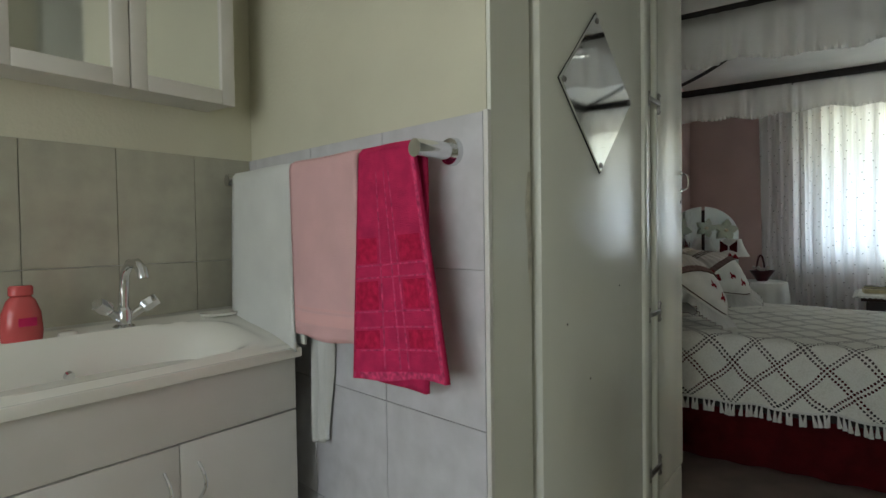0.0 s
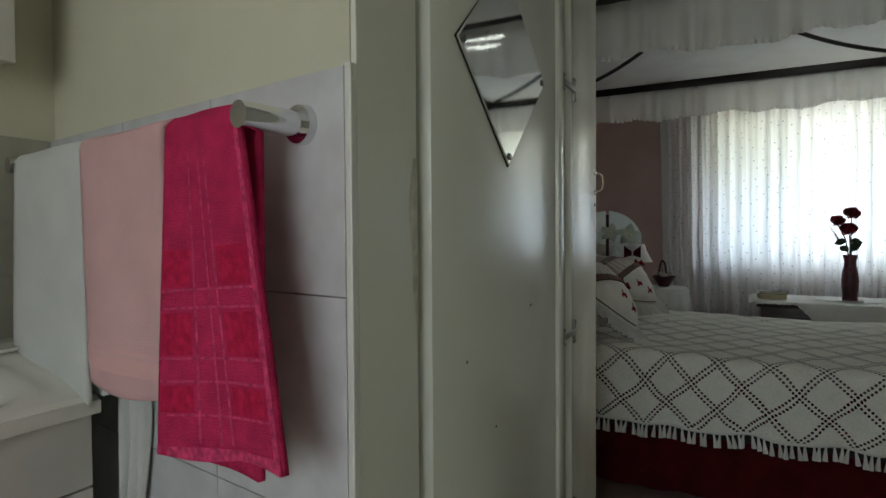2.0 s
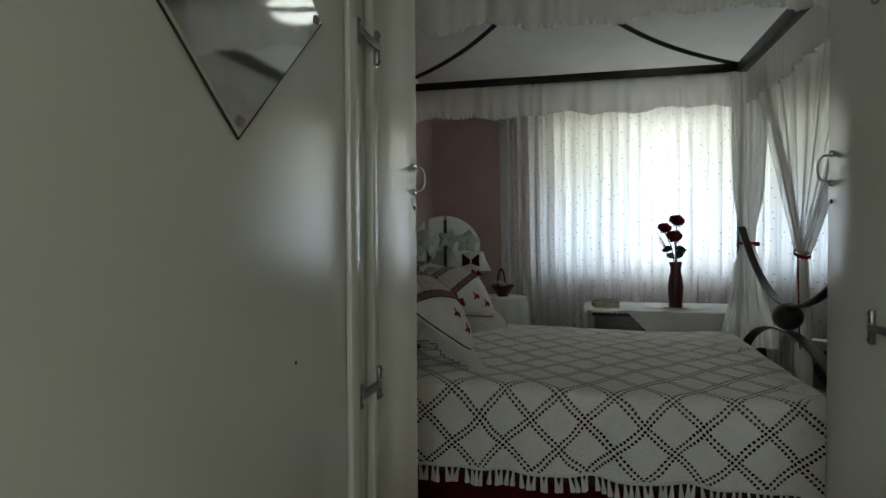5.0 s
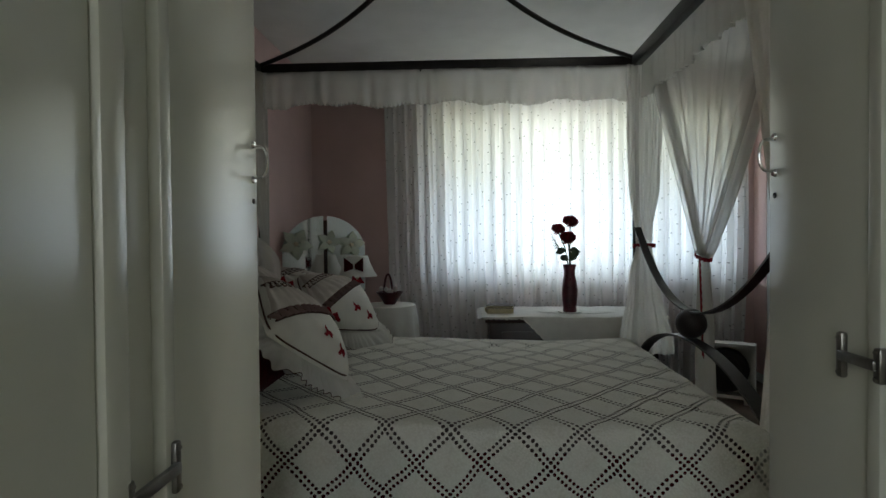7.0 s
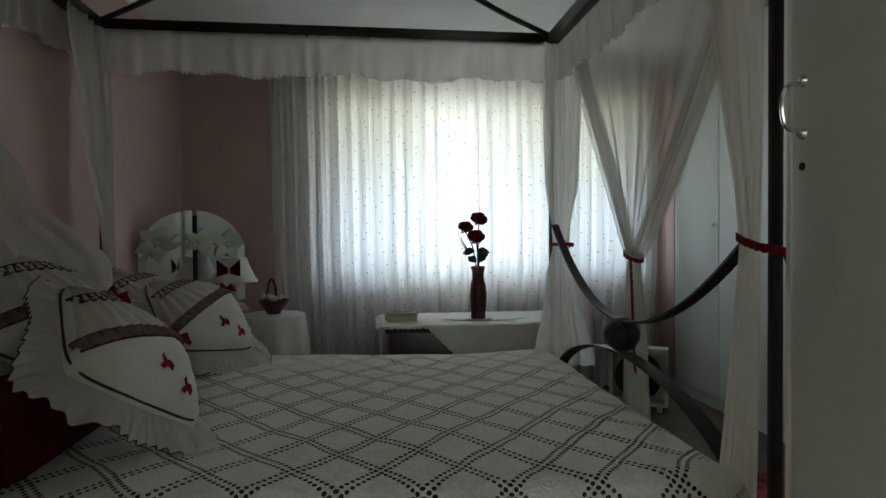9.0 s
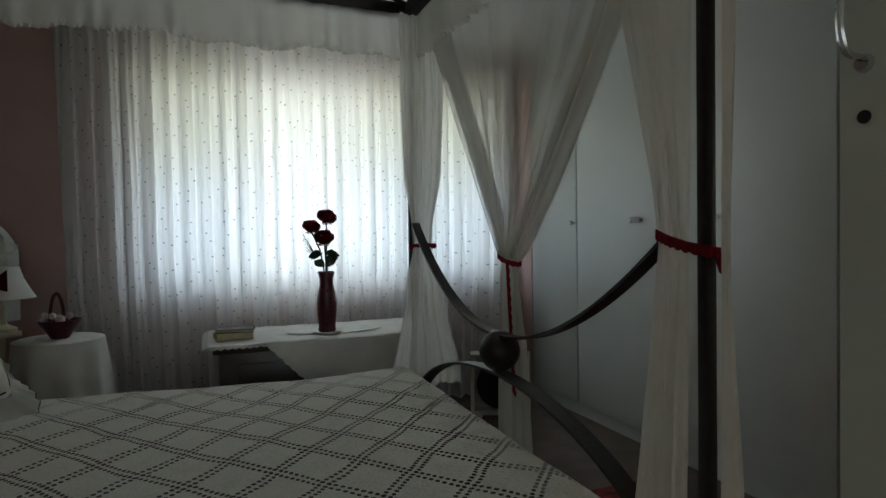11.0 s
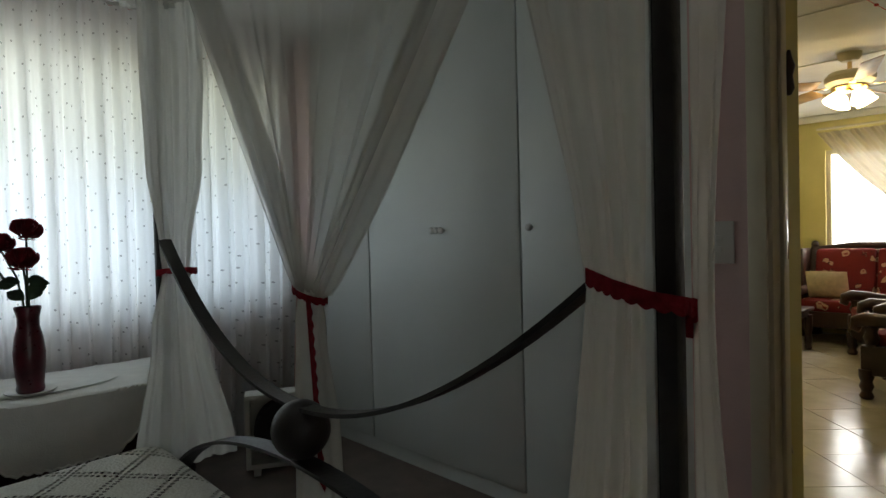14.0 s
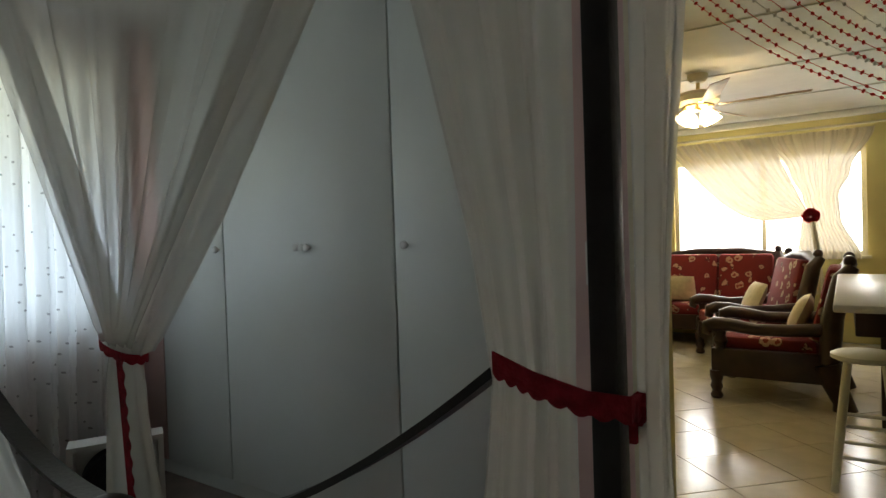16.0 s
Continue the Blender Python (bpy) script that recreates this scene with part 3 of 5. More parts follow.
def towel(name, x0, x1, z_front, z_back, m, label, seed, flare=0.0, slant=0.0):
    """Folded towel over the rail, thick, with a soft uneven fall."""
    rnd = random.Random(seed)
    ph = rnd.uniform(0, 6)
    lf, lb, r = rz_ - z_front, rz_ - z_back, 0.016
    total = lf + math.pi * r + lb

    def fn(u, v):
        s = v * total
        x = x0 + (x1 - x0) * u
        wob = 0.003 * math.sin(u * 7 + ph + s * 5)
        if s < lf:
            z, y, k = z_front + s, ry_ - r, 1 - s / lf
        elif s < lf + math.pi * r:
            a = (s - lf) / r
            z, y, k = rz_ + r * math.sin(a), ry_ - r * math.cos(a), 0
        else:
            q = (s - lf - math.pi * r)
            z, y, k = rz_ - q, ry_ + r, 0
        x += flare * k * (u - 0.12)
        y -= 0.010 * k * math.sin(u * 5 + ph) + wob
        return Vector((x, y, z + 0.004 * math.sin(u * 9 + ph) * (v == 0) - slant * k * (1 - u)))

    ob = part(name, surf(fn, 24, 70), m)
    ob.matrix_basis = ASKEW @ ob.matrix_basis
    so = ob.modifiers.new("thick", "SOLIDIFY")
    so.thickness, so.offset = 0.011, 0
    return tagged(ob, label, "towel", "towels on the rail"), fn, total


def on_towel(t, nm, u0, u1, z0, z1, m, lab, lift=0.0064):
    """A band or patch lying on the front of a towel; z0, z1 are lengths up from its hem."""
    ob, fn, total = t
    return part(nm, surf(lambda u, v: fn(u0 + (u1 - u0) * u, (z0 + (z1 - z0) * v) / total) + Vector((0, -lift, 0)), 8, 6), m, ob, lab)


tw = towel("towel", -1.488, -1.142, 0.785, 0.80, TOWEL_W, "white terry towel folded over the chrome rail", 1)
tk = towel("towel", -1.135, -0.842, 0.836, 0.84, TOWEL_P, "pale pink terry towel with a woven band over the rail", 2)
tr_ = towel("towel", -0.834, -0.650, 0.806, 0.760, TOWEL_R, "crimson terry towel with velour squares over the rail", 3, 0.11, 0.04)
on_towel(tk, "woven_band", 0.0, 1.0, 0.035, 0.062, TOWEL_P2, "smooth woven band")
on_towel(tk, "woven_band", 0.0, 1.0, 0.070, 0.076, TOWEL_P2, "smooth woven band")
for z0, z1 in ((0.063, 0.100), (0.142, 0.200), (0.236, 0.288)):
    for u0, u1 in ((0.03, 0.30), (0.62, 0.93)):
        on_towel(tr_, "velour_square", u0, u1, z0, z1, TOWEL_R2, "flat velour square", 0.0060)
for z0 in (0.058, 0.104, 0.136, 0.205, 0.230):
    on_towel(tr_, "woven_line", 0.0, 1.0, z0, z0 + 0.0035, TOWEL_R3, "pale rose woven line", 0.0060)
for u0 in (0.33, 0.48, 0.57):
    on_towel(tr_, "woven_line", u0, u0 + 0.02, 0.02, 0.42, TOWEL_R3, "pale rose woven line", 0.0058)
on_towel(tr_, "hem", 0.0, 1.0, 0.0, 0.016, TOWEL_R3, "rose woven hem", 0.0061)
on_towel(tr_, "edge_band", 0.955, 1.0, 0.0, 0.44, TOWEL_R3, "rose woven selvedge", 0.0062)

# loose white cloth hanging beside the vanity
bm = drape([(0.87, -1.205, 1.02, -1.085, 1.025, 0.006), (0.76, -1.195, 1.02, -1.10, 1.025, 0.012), (0.53, -1.185, 1.02, -1.125, 1.02, 0.012)], 2.2, 8, 30, 24)
cl = tagged(part("hanging_cloth", bm, TOWEL_W), "thin white cloth hanging between vanity and wall", "cloth")
cl.matrix_basis = ASKEW @ cl.matrix_basis
cl.modifiers.new("thick", "SOLIDIFY").thickness = 0.004

# ---- passage cupboards ----


def passage_cupboard(side, x_face, x_back, start, bead, leaf_from, leaf_to, leaf_in, label, hinge_z, hinge_at):
    """Built-in cupboard along the passage; side is +1 where the doors face +x."""
    c = empty("built_in_cupboard", label, "cupboard", "passage cupboards", at=(x_face, 1.9, 0))

    def p(nm, bm, m, lab="", parent=None, smooth=True):
        bm.transform(pose(-x_face, -1.9, 0))
        return part(nm, bm, m, parent or c, lab, smooth)

    def slab(d0, y0, z0, d1, y1, z1, bevel=0.003):
        a, b = sorted((x_face - side * d0, x_face - side * d1))
        return boxes((a, y0, z0, b, y1, z1), bevel=bevel)

    back = abs(x_back - x_face)
    p("body", slab(0.024 + leaf_in, start + 0.003, 0.0, back, leaf_to - 0.002, 2.379, 0), ENAMEL)
    p("plinth", slab(0.004 + leaf_in, start + 0.003, 0.0, 0.023 + leaf_in, leaf_to - 0.001, 0.14, 0.002), ENAMEL)
    p("stile", slab(0.012, bead + 0.055, 0.143, 0.023 + leaf_in, leaf_from - 0.034, 2.35, 0.002), ENAMEL)
    p("stile", slab(-0.004, leaf_from - 0.032, 0.143, 0.023 + leaf_in, leaf_from - 0.003, 2.35, 0.004), ENAMEL, "rounded stile edge")
    p("top_panel", slab(0.002 + leaf_in, start + 0.003, 2.353, 0.023 + leaf_in, leaf_to, 2.379, 0.002), ENAMEL)
    big = p("door", slab(0, start + 0.026, 0.15, 0.022 + leaf_in, bead - 0.003, 2.345, 0.003), ENAMEL)
    p("edge_bead", slab(-0.010, bead, 0.143, 0.022, bead + 0.05, 2.35, 0.008), ENAMEL, "rounded white door edge strip")
    for y_, z_ in ((0.16, 0.862), (0.52, 0.93), (0.30, 0.70)):
        p("paint_chip", tube([(x_face - side * 0.001, start + y_, z_), (x_face + side * 0.0008, start + y_, z_)], 0.003, 7), GAP, "small dark chip in the paint", big)
    leaf = p("door", slab(leaf_in, leaf_from, 0.15, 0.022 + leaf_in, leaf_to, 2.345, 0.003), ENAMEL)
    xl = x_face - side * leaf_in
    # pull handle and keyhole near the free edge
    hy = leaf_to - 0.022
    pts = [(xl + side * (0.003 + 0.027 * math.sin(math.pi * k / 16) ** 0.45), hy, 1.279 + 0.031 * math.cos(math.pi * k / 16)) for k in range(17)]
    p("handle", tube(pts, 0.0032, 8), CHROME, "chrome bow pull handle", leaf)
    for z in (1.314, 1.244):
        p("handle_plate", tube([(xl, hy, z), (xl + side * 0.005, hy, z)], [0.008, 0.006], 12), CHROME, "chrome handle foot", leaf)
    p("keyhole", tube([(xl - side * 0.001, hy, 1.201), (xl + side * 0.0015, hy, 1.201)], 0.0055, 12), GAP, "dark keyhole", leaf)
    for z in hinge_z:
        ya, yb = leaf_from + hinge_at[0], leaf_from + hinge_at[1]
        h = p("hinge", slab(-0.016, ya, z - 0.008, -0.006, yb, z + 0.008, 0.003), STEEL, "plated steel surface hinge", leaf)
        for q, hh, d1 in ((ya, 0.026, 0.007), (yb, 0.036, -0.0005)):
            p("hinge_plate", slab(-0.012, q - 0.008, z - hh, d1, q + 0.008, z + hh, 0.004), STEEL, "", h)
            for e in (-1, 1):
                p("hinge_screw", tube([(x_face + side * 0.012, q, z + e * hh * 0.75), (x_face + side * 0.0145, q, z + e * hh * 0.75)], [0.005, 0.003], 8), STEEL, "", h)
    return c, big, p


cup, big, cp = passage_cupboard(1, -0.533, -1.2, 1.222, 1.950, 2.118, 2.507, 0.021, "off-white painted built-in cupboard with a diamond mirror on its door", (0.28, 0.812, 1.519, 2.1), (-0.125, -0.012))
passage_cupboard(-1, 0.472, 1.098, 1.262, 1.98, 2.222, 2.515, 0.0, "off-white painted built-in cupboard with surface hinges", (0.28, 0.935, 1.62, 2.1), (-0.035, 0.052))

# diamond mirror on the cupboard door
dm = empty("diamond_mirror", "frameless diamond mirror with clear corner clips on the cupboard door", "mirror", at=(-0.5315, 1.61, 1.25))
bm = bmesh.new()
pts = [(0, 1.566, 1.672), (0, 1.838, 1.477), (0, 1.588, 1.247), (0, 1.336, 1.456)]
lo = [bm.verts.new((x, y - 1.61, z - 1.25)) for x, y, z in pts]
hi = [bm.verts.new((0.005, (y - 1.585) * 0.975 - 0.025, (z - 1.46) * 0.975 + 0.21)) for x, y, z in pts]
bm.faces.new(hi)
bm.faces.new(lo[::-1])
for i in range(4):
    bm.faces.new((lo[i], lo[(i + 1) % 4], hi[(i + 1) % 4], hi[i]))
bmesh.ops.recalc_face_normals(bm, faces=bm.faces)
part("glass", bm, MIRROR, dm, smooth=False)
part("edge", tube([(0.001, y - 1.61, z - 1.25) for x, y, z in pts], 0.0022, 6, closed=True), GAP, dm, "dark ground mirror edge")
for x, y, z in pts:
    k = (Vector((0, y, z)) - Vector((0, 1.585, 1.46))) * 0.9 + Vector((0, 1.585, 1.46))
    part("clip", tube([(0.004, k.y - 1.61, k.z - 1.25), (0.009, k.y - 1.61, k.z - 1.25)], [0.010, 0.006], 6), STEEL, dm, "clear flower-shaped mirror clip")

# ---- bedroom: wardrobe ----
wd = empty("built_in_wardrobe", "white lacquered built-in wardrobe with crystal knobs", "wardrobe", at=(2.065, 4.7, 0))


def wp(nm, bm, m, lab="", parent=None):
    bm.transform(pose(-2.065, -4.7, 0))
    return part(nm, bm, m, parent or wd, lab)


wp("body", boxes((2.089, 3.497, 0.0, 2.618, 5.998, 2.379)), GAP)
wp("plinth", boxes((2.078, 3.497, 0.0, 2.088, 5.998, 0.072)), WARD)
wp("side_stile", boxes((2.066, 3.497, 0.0, 2.088, 3.612, 2.379), bevel=0.002), WARD)
wp("side_stile", boxes((2.066, 5.806, 0.0725, 2.088, 5.998, 2.379), bevel=0.002), PINK)
ys = [3.626, 4.206, 5.253, 5.80]
knobs = [(4.143,), (4.662, 4.693, 4.724), (5.285,)]
for a, c, ks in zip(ys, ys[1:], knobs):
    g0 = g1 = 0.0048
    d = wp("door", boxes((2.066, a + g0, 0.076, 2.087, c - g1, 2.37), bevel=0.001), WARD)
    for k in ks:
        wp("knob", tube([(2.066, k, 1.186), (2.053, k, 1.186), (2.049, k, 1.186), (2.04, k, 1.186), (2.034, k, 1.186)], [0.006, 0.006, 0.015, 0.017, 0.010], 8), CLEARBEAD, "clear faceted knob", d)

# light switch and door frame
sw = empty("light_switch", "white double light switch plate on the pink wall", "light switch", at=(2.06, 3.405, 1.116))
part("plate", boxes((-0.009, -0.047, -0.066, -0.0005, 0.047, 0.066), bevel=0.003), WHITEPLASTIC, sw)
for dz in (-0.022, 0.012):
    part("rocker", boxes((-0.013, -0.012, dz - 0.010, -0.0085, 0.012, dz + 0.010), bevel=0.002), WHITEPLASTIC, sw)
fr = empty("door_frame", "cream painted door frame to the living room", "door frame", kind="structure", at=(2.13, 2.88, 0))


def fp(nm, bm, m, lab=""):
    bm.transform(pose(-2.13, -2.88, 0))
    return part(nm, bm, m, fr, lab)


fp("jamb", boxes((2.058, 3.250, 0, 2.205, 3.2965, 2.06), bevel=0.004), CREAMPAINT)
fp("jamb", boxes((2.058, 2.511, 0, 2.205, 2.55, 2.06), bevel=0.004), CREAMPAINT)
fp("head", boxes((2.058, 2.551, 2.02, 2.205, 3.249, 2.06), bevel=0.004), CREAMPAINT)
fp("architrave", boxes((2.042, 3.262, 0, 2.0575, 3.316, 2.09), bevel=0.006), CREAMPAINT)
fp("door_stop", boxes((2.115, 3.238, 0, 2.15, 3.2495, 2.02), bevel=0.002), CREAMPAINT)
fp("strike_plate", boxes((2.155, 3.246, 1.06, 2.185, 3.2495, 1.18), bevel=0.0005), CHROME, "chrome strike plate")
orn = empty("hanging_ornament", "small dark carved ornament hanging on the door frame", "ornament", at=(2.206, 3.262, 1.68))
part("cord", tube([(0.004, 0, 0.10), (0.006, -0.004, 0.02)], 0.002, 6), BROWNTRIM, orn)
part("figure", lathe([(0.006, -0.11), (0.016, -0.09), (0.011, -0.05), (0.018, -0.02), (0.009, 0.01), (0.005, 0.03)], 10, at=(0.019, -0.012, 0)), DARKWOOD, orn)

# ---- bedroom: curtain and window side ----
cur = empty("net_curtain", "white spotted net curtain hanging in folds before the window", "curtain", at=(0.6, 5.86, 0))
bm = drape([(2.34, -0.78, 5.88, 1.98, 5.88, 0.029), (1.2, -0.76, 5.87, 1.97, 5.87, 0.042), (0.03, -0.72, 5.86, 1.93, 5.86, 0.046)], 27, 5, 520, 30, wide=4.2)
bm.transform(pose(-0.6, -5.86, 0))
part("cloth", bm, NET, cur)
bm = tube([(-0.8, 5.88, 2.345), (1.97, 5.88, 2.345)], 0.008, 10)
bm.transform(pose(-0.6, -5.86, 0))
part("rail", bm, WHITEPLASTIC, cur, "white curtain rail")

# ---- bed ----
X0, X1, Y0, Y1, ZB = -1.285, 0.766, 2.948, 4.553, 2.057
bed = empty("four_poster_bed", "dark iron four-poster bed frame with canopy", "bed", at=(-0.24, 3.76, 0))


def bp_(nm, bm, m, lab="", parent=None, smooth=True):
    bm.transform(pose(0.24, -3.76, 0))
    return part(nm, bm, m, parent or bed, lab, smooth)


for x in (X0, X1):
    for y in (Y0, Y1):
        bp_("post", boxes((x - 0.012, y - 0.012, 0, x + 0.012, y + 0.012, ZB - 0.034), bevel=0.005), IRON)
for y in (Y0, Y1):
    bp_("canopy_beam", boxes((X0 - 0.022, y - 0.02, ZB - 0.033, X1 + 0.022, y + 0.02, ZB + 0.03), bevel=0.004), IRON)
for x in (X0, X1):
    bp_("canopy_beam", boxes((x - 0.02, Y0 + 0.021, ZB - 0.033, x + 0.02, Y1 - 0.021, ZB + 0.03), bevel=0.004), IRON)
CXb, CYb = (X0 + X1) / 2, (Y0 + Y1) / 2
for x in (X0, X1):
    for y in (Y0, Y1):
        pts = []
        for k in range(19):
            u = k / 18
            z = ZB + 0.024 + 0.03 * u * 0.81 + 0.28 * (u * 0.81) ** 3
            pts.append((x + (CXb - x) * u * 0.81, y + (CYb - y) * u * 0.81, z))
        bp_("canopy_rib", tube(pts, 0.012, 8), IRON)
bp_("crown_ring", tube([(CXb + 0.25 * math.cos(a), CYb + 0.25 * math.sin(a), ZB + 0.196) for a in [k * 6.283 / 40 for k in range(40)]], 0.012, 8, closed=True), IRON)


def flat_bar(pts, w, h):
    """Flat iron bar bent in the plane across x."""
    bm = bmesh.new()
    rings = []
    for i, p in enumerate(pts):
        d = Vector(pts[min(i + 1, len(pts) - 1)]) - Vector(pts[max(i - 1, 0)])
        d.normalize()
        n = Vector((1, 0, 0)).cross(d)
        p = Vector(p)
        rings.append([bm.verts.new(p + Vector((sx * w, 0, 0)) + n * sn * h) for sx, sn in ((-1, -1), (1, -1), (1, 1), (-1, 1))])
    for a, b in zip(rings, rings[1:]):
        for k in range(4):
            bm.faces.new((a[k], a[(k + 1) % 4], b[(k + 1) % 4], b[k]))
    bm.faces.new(rings[0][::-1])
    bm.faces.new(rings[-1])
    bmesh.ops.recalc_face_normals(bm, faces=bm.faces)
    return bm


mid = 3.738
for xe, nm in ((X1, "footboard"), (X0, "headboard")):
    r = (Y1 - Y0) / 2 - 0.022
    sag = [(xe, mid + 0.78 * q, 0.818 + (0.348 if q < 0 else 0.364) * q * q) for q in [-0.90 + 1.88 * k / 40 for k in range(41)]]
    if nm == "footboard":
        bp_(nm + "_swag", flat_bar(sag, 0.018, 0.004), IRON, "sagging flat iron bar")
    arc = [(xe, mid + r * math.cos(a), 0.33 + 0.375 * math.sin(a)) for a in [math.pi * k / 40 for k in range(41)]]
    bp_(nm + "_arch", flat_bar(arc, 0.024, 0.004), IRON, "arched flat iron bar")
    bmx = bmesh.new()
    bmesh.ops.create_uvsphere(bmx, u_segments=28, v_segments=18, radius=0.0605)
    bmesh.ops.translate(bmx, vec=(xe, mid, 0.770), verts=bmx.verts)
    bp_(nm + "_ball", bmx, IRON, "dark iron ball")
    bp_(nm + "_rail", boxes((xe - 0.015, Y0 + 0.023, 0.28, xe + 0.015, Y1 - 0.023, 0.34), bevel=0.003), IRON)
for y in (Y0 + 0.07, Y1 - 0.12):
    bp_("side_rail", boxes((X0 + 0.023, y - 0.012, 0.26, X1 - 0.023, y + 0.012, 0.33), bevel=0.003), IRON)

# mattress, base valance and bedspread
# mattress coloured dark so the crochet holes above it look shaded
ma = tagged(part("mattress", boxes((X0 + 0.04, 3.04, 0.341, X1 - 0.10, 4.41, 0.55), bevel=0.05), UNDER), "thick mattress coloured dark as shade behind the crochet holes", "mattress")


def skirt(u, v):
    per = [(X0 + 0.05, 3.018), (X1 - 0.10, 3.018), (X1 - 0.085, 3.03), (X1 - 0.085, 4.415), (X1 - 0.10, 4.427), (X0 + 0.05, 4.427)]
    ln = [0]
    for a, b in zip(per, per[1:]):
        ln.append(ln[-1] + math.dist(a, b))
    s = u * ln[-1]
    for i in range(len(per) - 1):
        if s <= ln[i + 1] or i == len(per) - 2:
            k = (s - ln[i]) / (ln[i + 1] - ln[i])
            x, y = per[i][0] + (per[i + 1][0] - per[i][0]) * k, per[i][1] + (per[i + 1][1] - per[i][1]) * k
            break
    a = 0.010 * math.sin(u * 190) * v + 0.006 * math.sin(u * 71 + 1) * v
    if i in (0, 4):
        y += a
    else:
        x += a
    return (x, y, 0.50 - 0.492 * v)


va = empty("bed_valance", "dark red gathered bed valance hanging to the floor", "bed valance", at=(-0.24, 3.76, 0))
for nm, u0, u1 in (("near_panel", 0.0, 0.357), ("foot_panel", 0.3571, 0.6429), ("far_panel", 0.643, 1.0)):
    bm = surf(lambda u, v, u0=u0, u1=u1: skirt(u0 + (u1 - u0) * u, v), 160, 10)
    bm.transform(pose(0.24, -3.76, 0))
    part(nm, bm, DARKRED, va)

HEM = 0.30
TOPZ = 0.586
SY0, SY1 = 2.972, 4.472


def spread(u, v):
    """Bedspread: v runs from the near hem over the top to the far hem, u from head to foot."""
    drop, R = TOPZ - HEM, 0.055
    wid = SY1 - SY0
    y0 = SY0
    arc = math.pi / 2 * R
    total = 2 * (drop - R) + 2 * arc + wid - 2 * R
    s = v * total
    flip = s > total / 2
    if flip:
        s = total - s
    if s < drop - R:
        y, z = y0, HEM + s
    elif s < drop - R + arc:
        a = (s - drop + R) / R
        y, z = y0 + R * (1 - math.cos(a)), TOPZ - R + R * math.sin(a)
    else:
        y, z = y0 + R + (s - (drop - R) - arc), TOPZ
    if flip:
        y = y0 + wid - (y - y0)
    # foot end falls over in a rounded edge
    L = X1 - 0.01 - (X0 + 0.32)
    t = u * (L + 0.26)
    x = X0 + 0.32 + t
    xe = X1 - 0.04
    if x > xe - 0.06:
        q = x - (xe - 0.06)
        a = min(q / 0.08, math.pi / 2)
        x = xe - 0.06 + 0.08 * math.sin(a)
        z = min(z, TOPZ) - 0.08 * (1 - math.cos(a)) - max(0, q - 0.08 * math.pi / 2)
    hang = max(0, min(1, (TOPZ - z) / 0.2))
    side = -1 if y < (SY0 + SY1) / 2 else 1
    edge = 1 if s < drop else 0
    y += side * edge * hang * (0.012 * math.sin(x * 17) + 0.008 * math.sin(x * 41 + 1))
    z += (1 - hang) * (0.006 * math.sin(x * 5 + 1) * math.sin(y * 4) + 0.006 * noise.noise(Vector((x * 4, y * 4, 0))))
    z -= hang * edge * 0.006 * math.sin(x * 23)
    z += (1 - hang) * 0.010 * min(1, max(0, (0.3 - x) / 0.8))
    return (x, y, max(z, 0.25))


def spread_uv(u, v):
    """Texture metres: the squares hang nearly true at the sides and are pulled longer across the top."""
    drop, R = TOPZ - HEM, 0.055
    total = 2 * (drop - R) + math.pi * R + SY1 - SY0 - 2 * R
    s, knee = v * total, drop - R + 0.045
    rows = 1.5 * s / knee if s < knee else 1.5 + (s - knee) / 0.214
    x = X0 + 0.32 + u * (X1 - 0.01 - X0 - 0.32 + 0.26)
    return (x - 0.0985 - 0.023, rows * 0.187 - 0.023)


spd = empty("bedspread", "white crochet bedspread of diamond squares with tassel fringe", "bedspread", at=(-0.24, 3.76, 0.57))
bm = surf(spread, 150, 150, uv=spread_uv)
bm.transform(pose(0.24, -3.76, -0.57))
part("crochet_cloth", bm, CROCHET, spd)
# tassels along the near hem and the foot
rnd = random.Random(4)
tm = bmesh.new()
for ln_ in ([(0, -0.002, 0), (0, -0.004, -0.018), (0.002, -0.004, -0.042), (0.003, -0.004, -0.062)],):
    tube(ln_, [0.0035, 0.0042, 0.0075, 0.0100], 8, tm)
tme = bpy.data.meshes.new("tassel")
tm.to_mesh(tme)
tm.free()
tme.materials.append(LINEN)
for side_y, v in ((-1, 0.0), (1, 1.0)):
    for k in range(76):
        u = 0.01 + 0.86 * k / 75
        p = Vector(spread(u, v))
        o = new("tassel", tme)
        o.parent = spd
        o.matrix_basis = pose(p.x + 0.24, p.y - 3.76, p.z - 0.565, rnd.uniform(-8, 8), rnd.uniform(-12, 12), rnd.uniform(0, 360))
part("hem_band", tube([(Vector(spread(0.005 + 0.87 * k / 80, 0)) + Vector((0.24, -3.76, -0.57))) for k in range(81)], 0.006, 6), LINEN, spd, "knotted white hem cord")

# frills round the canopy


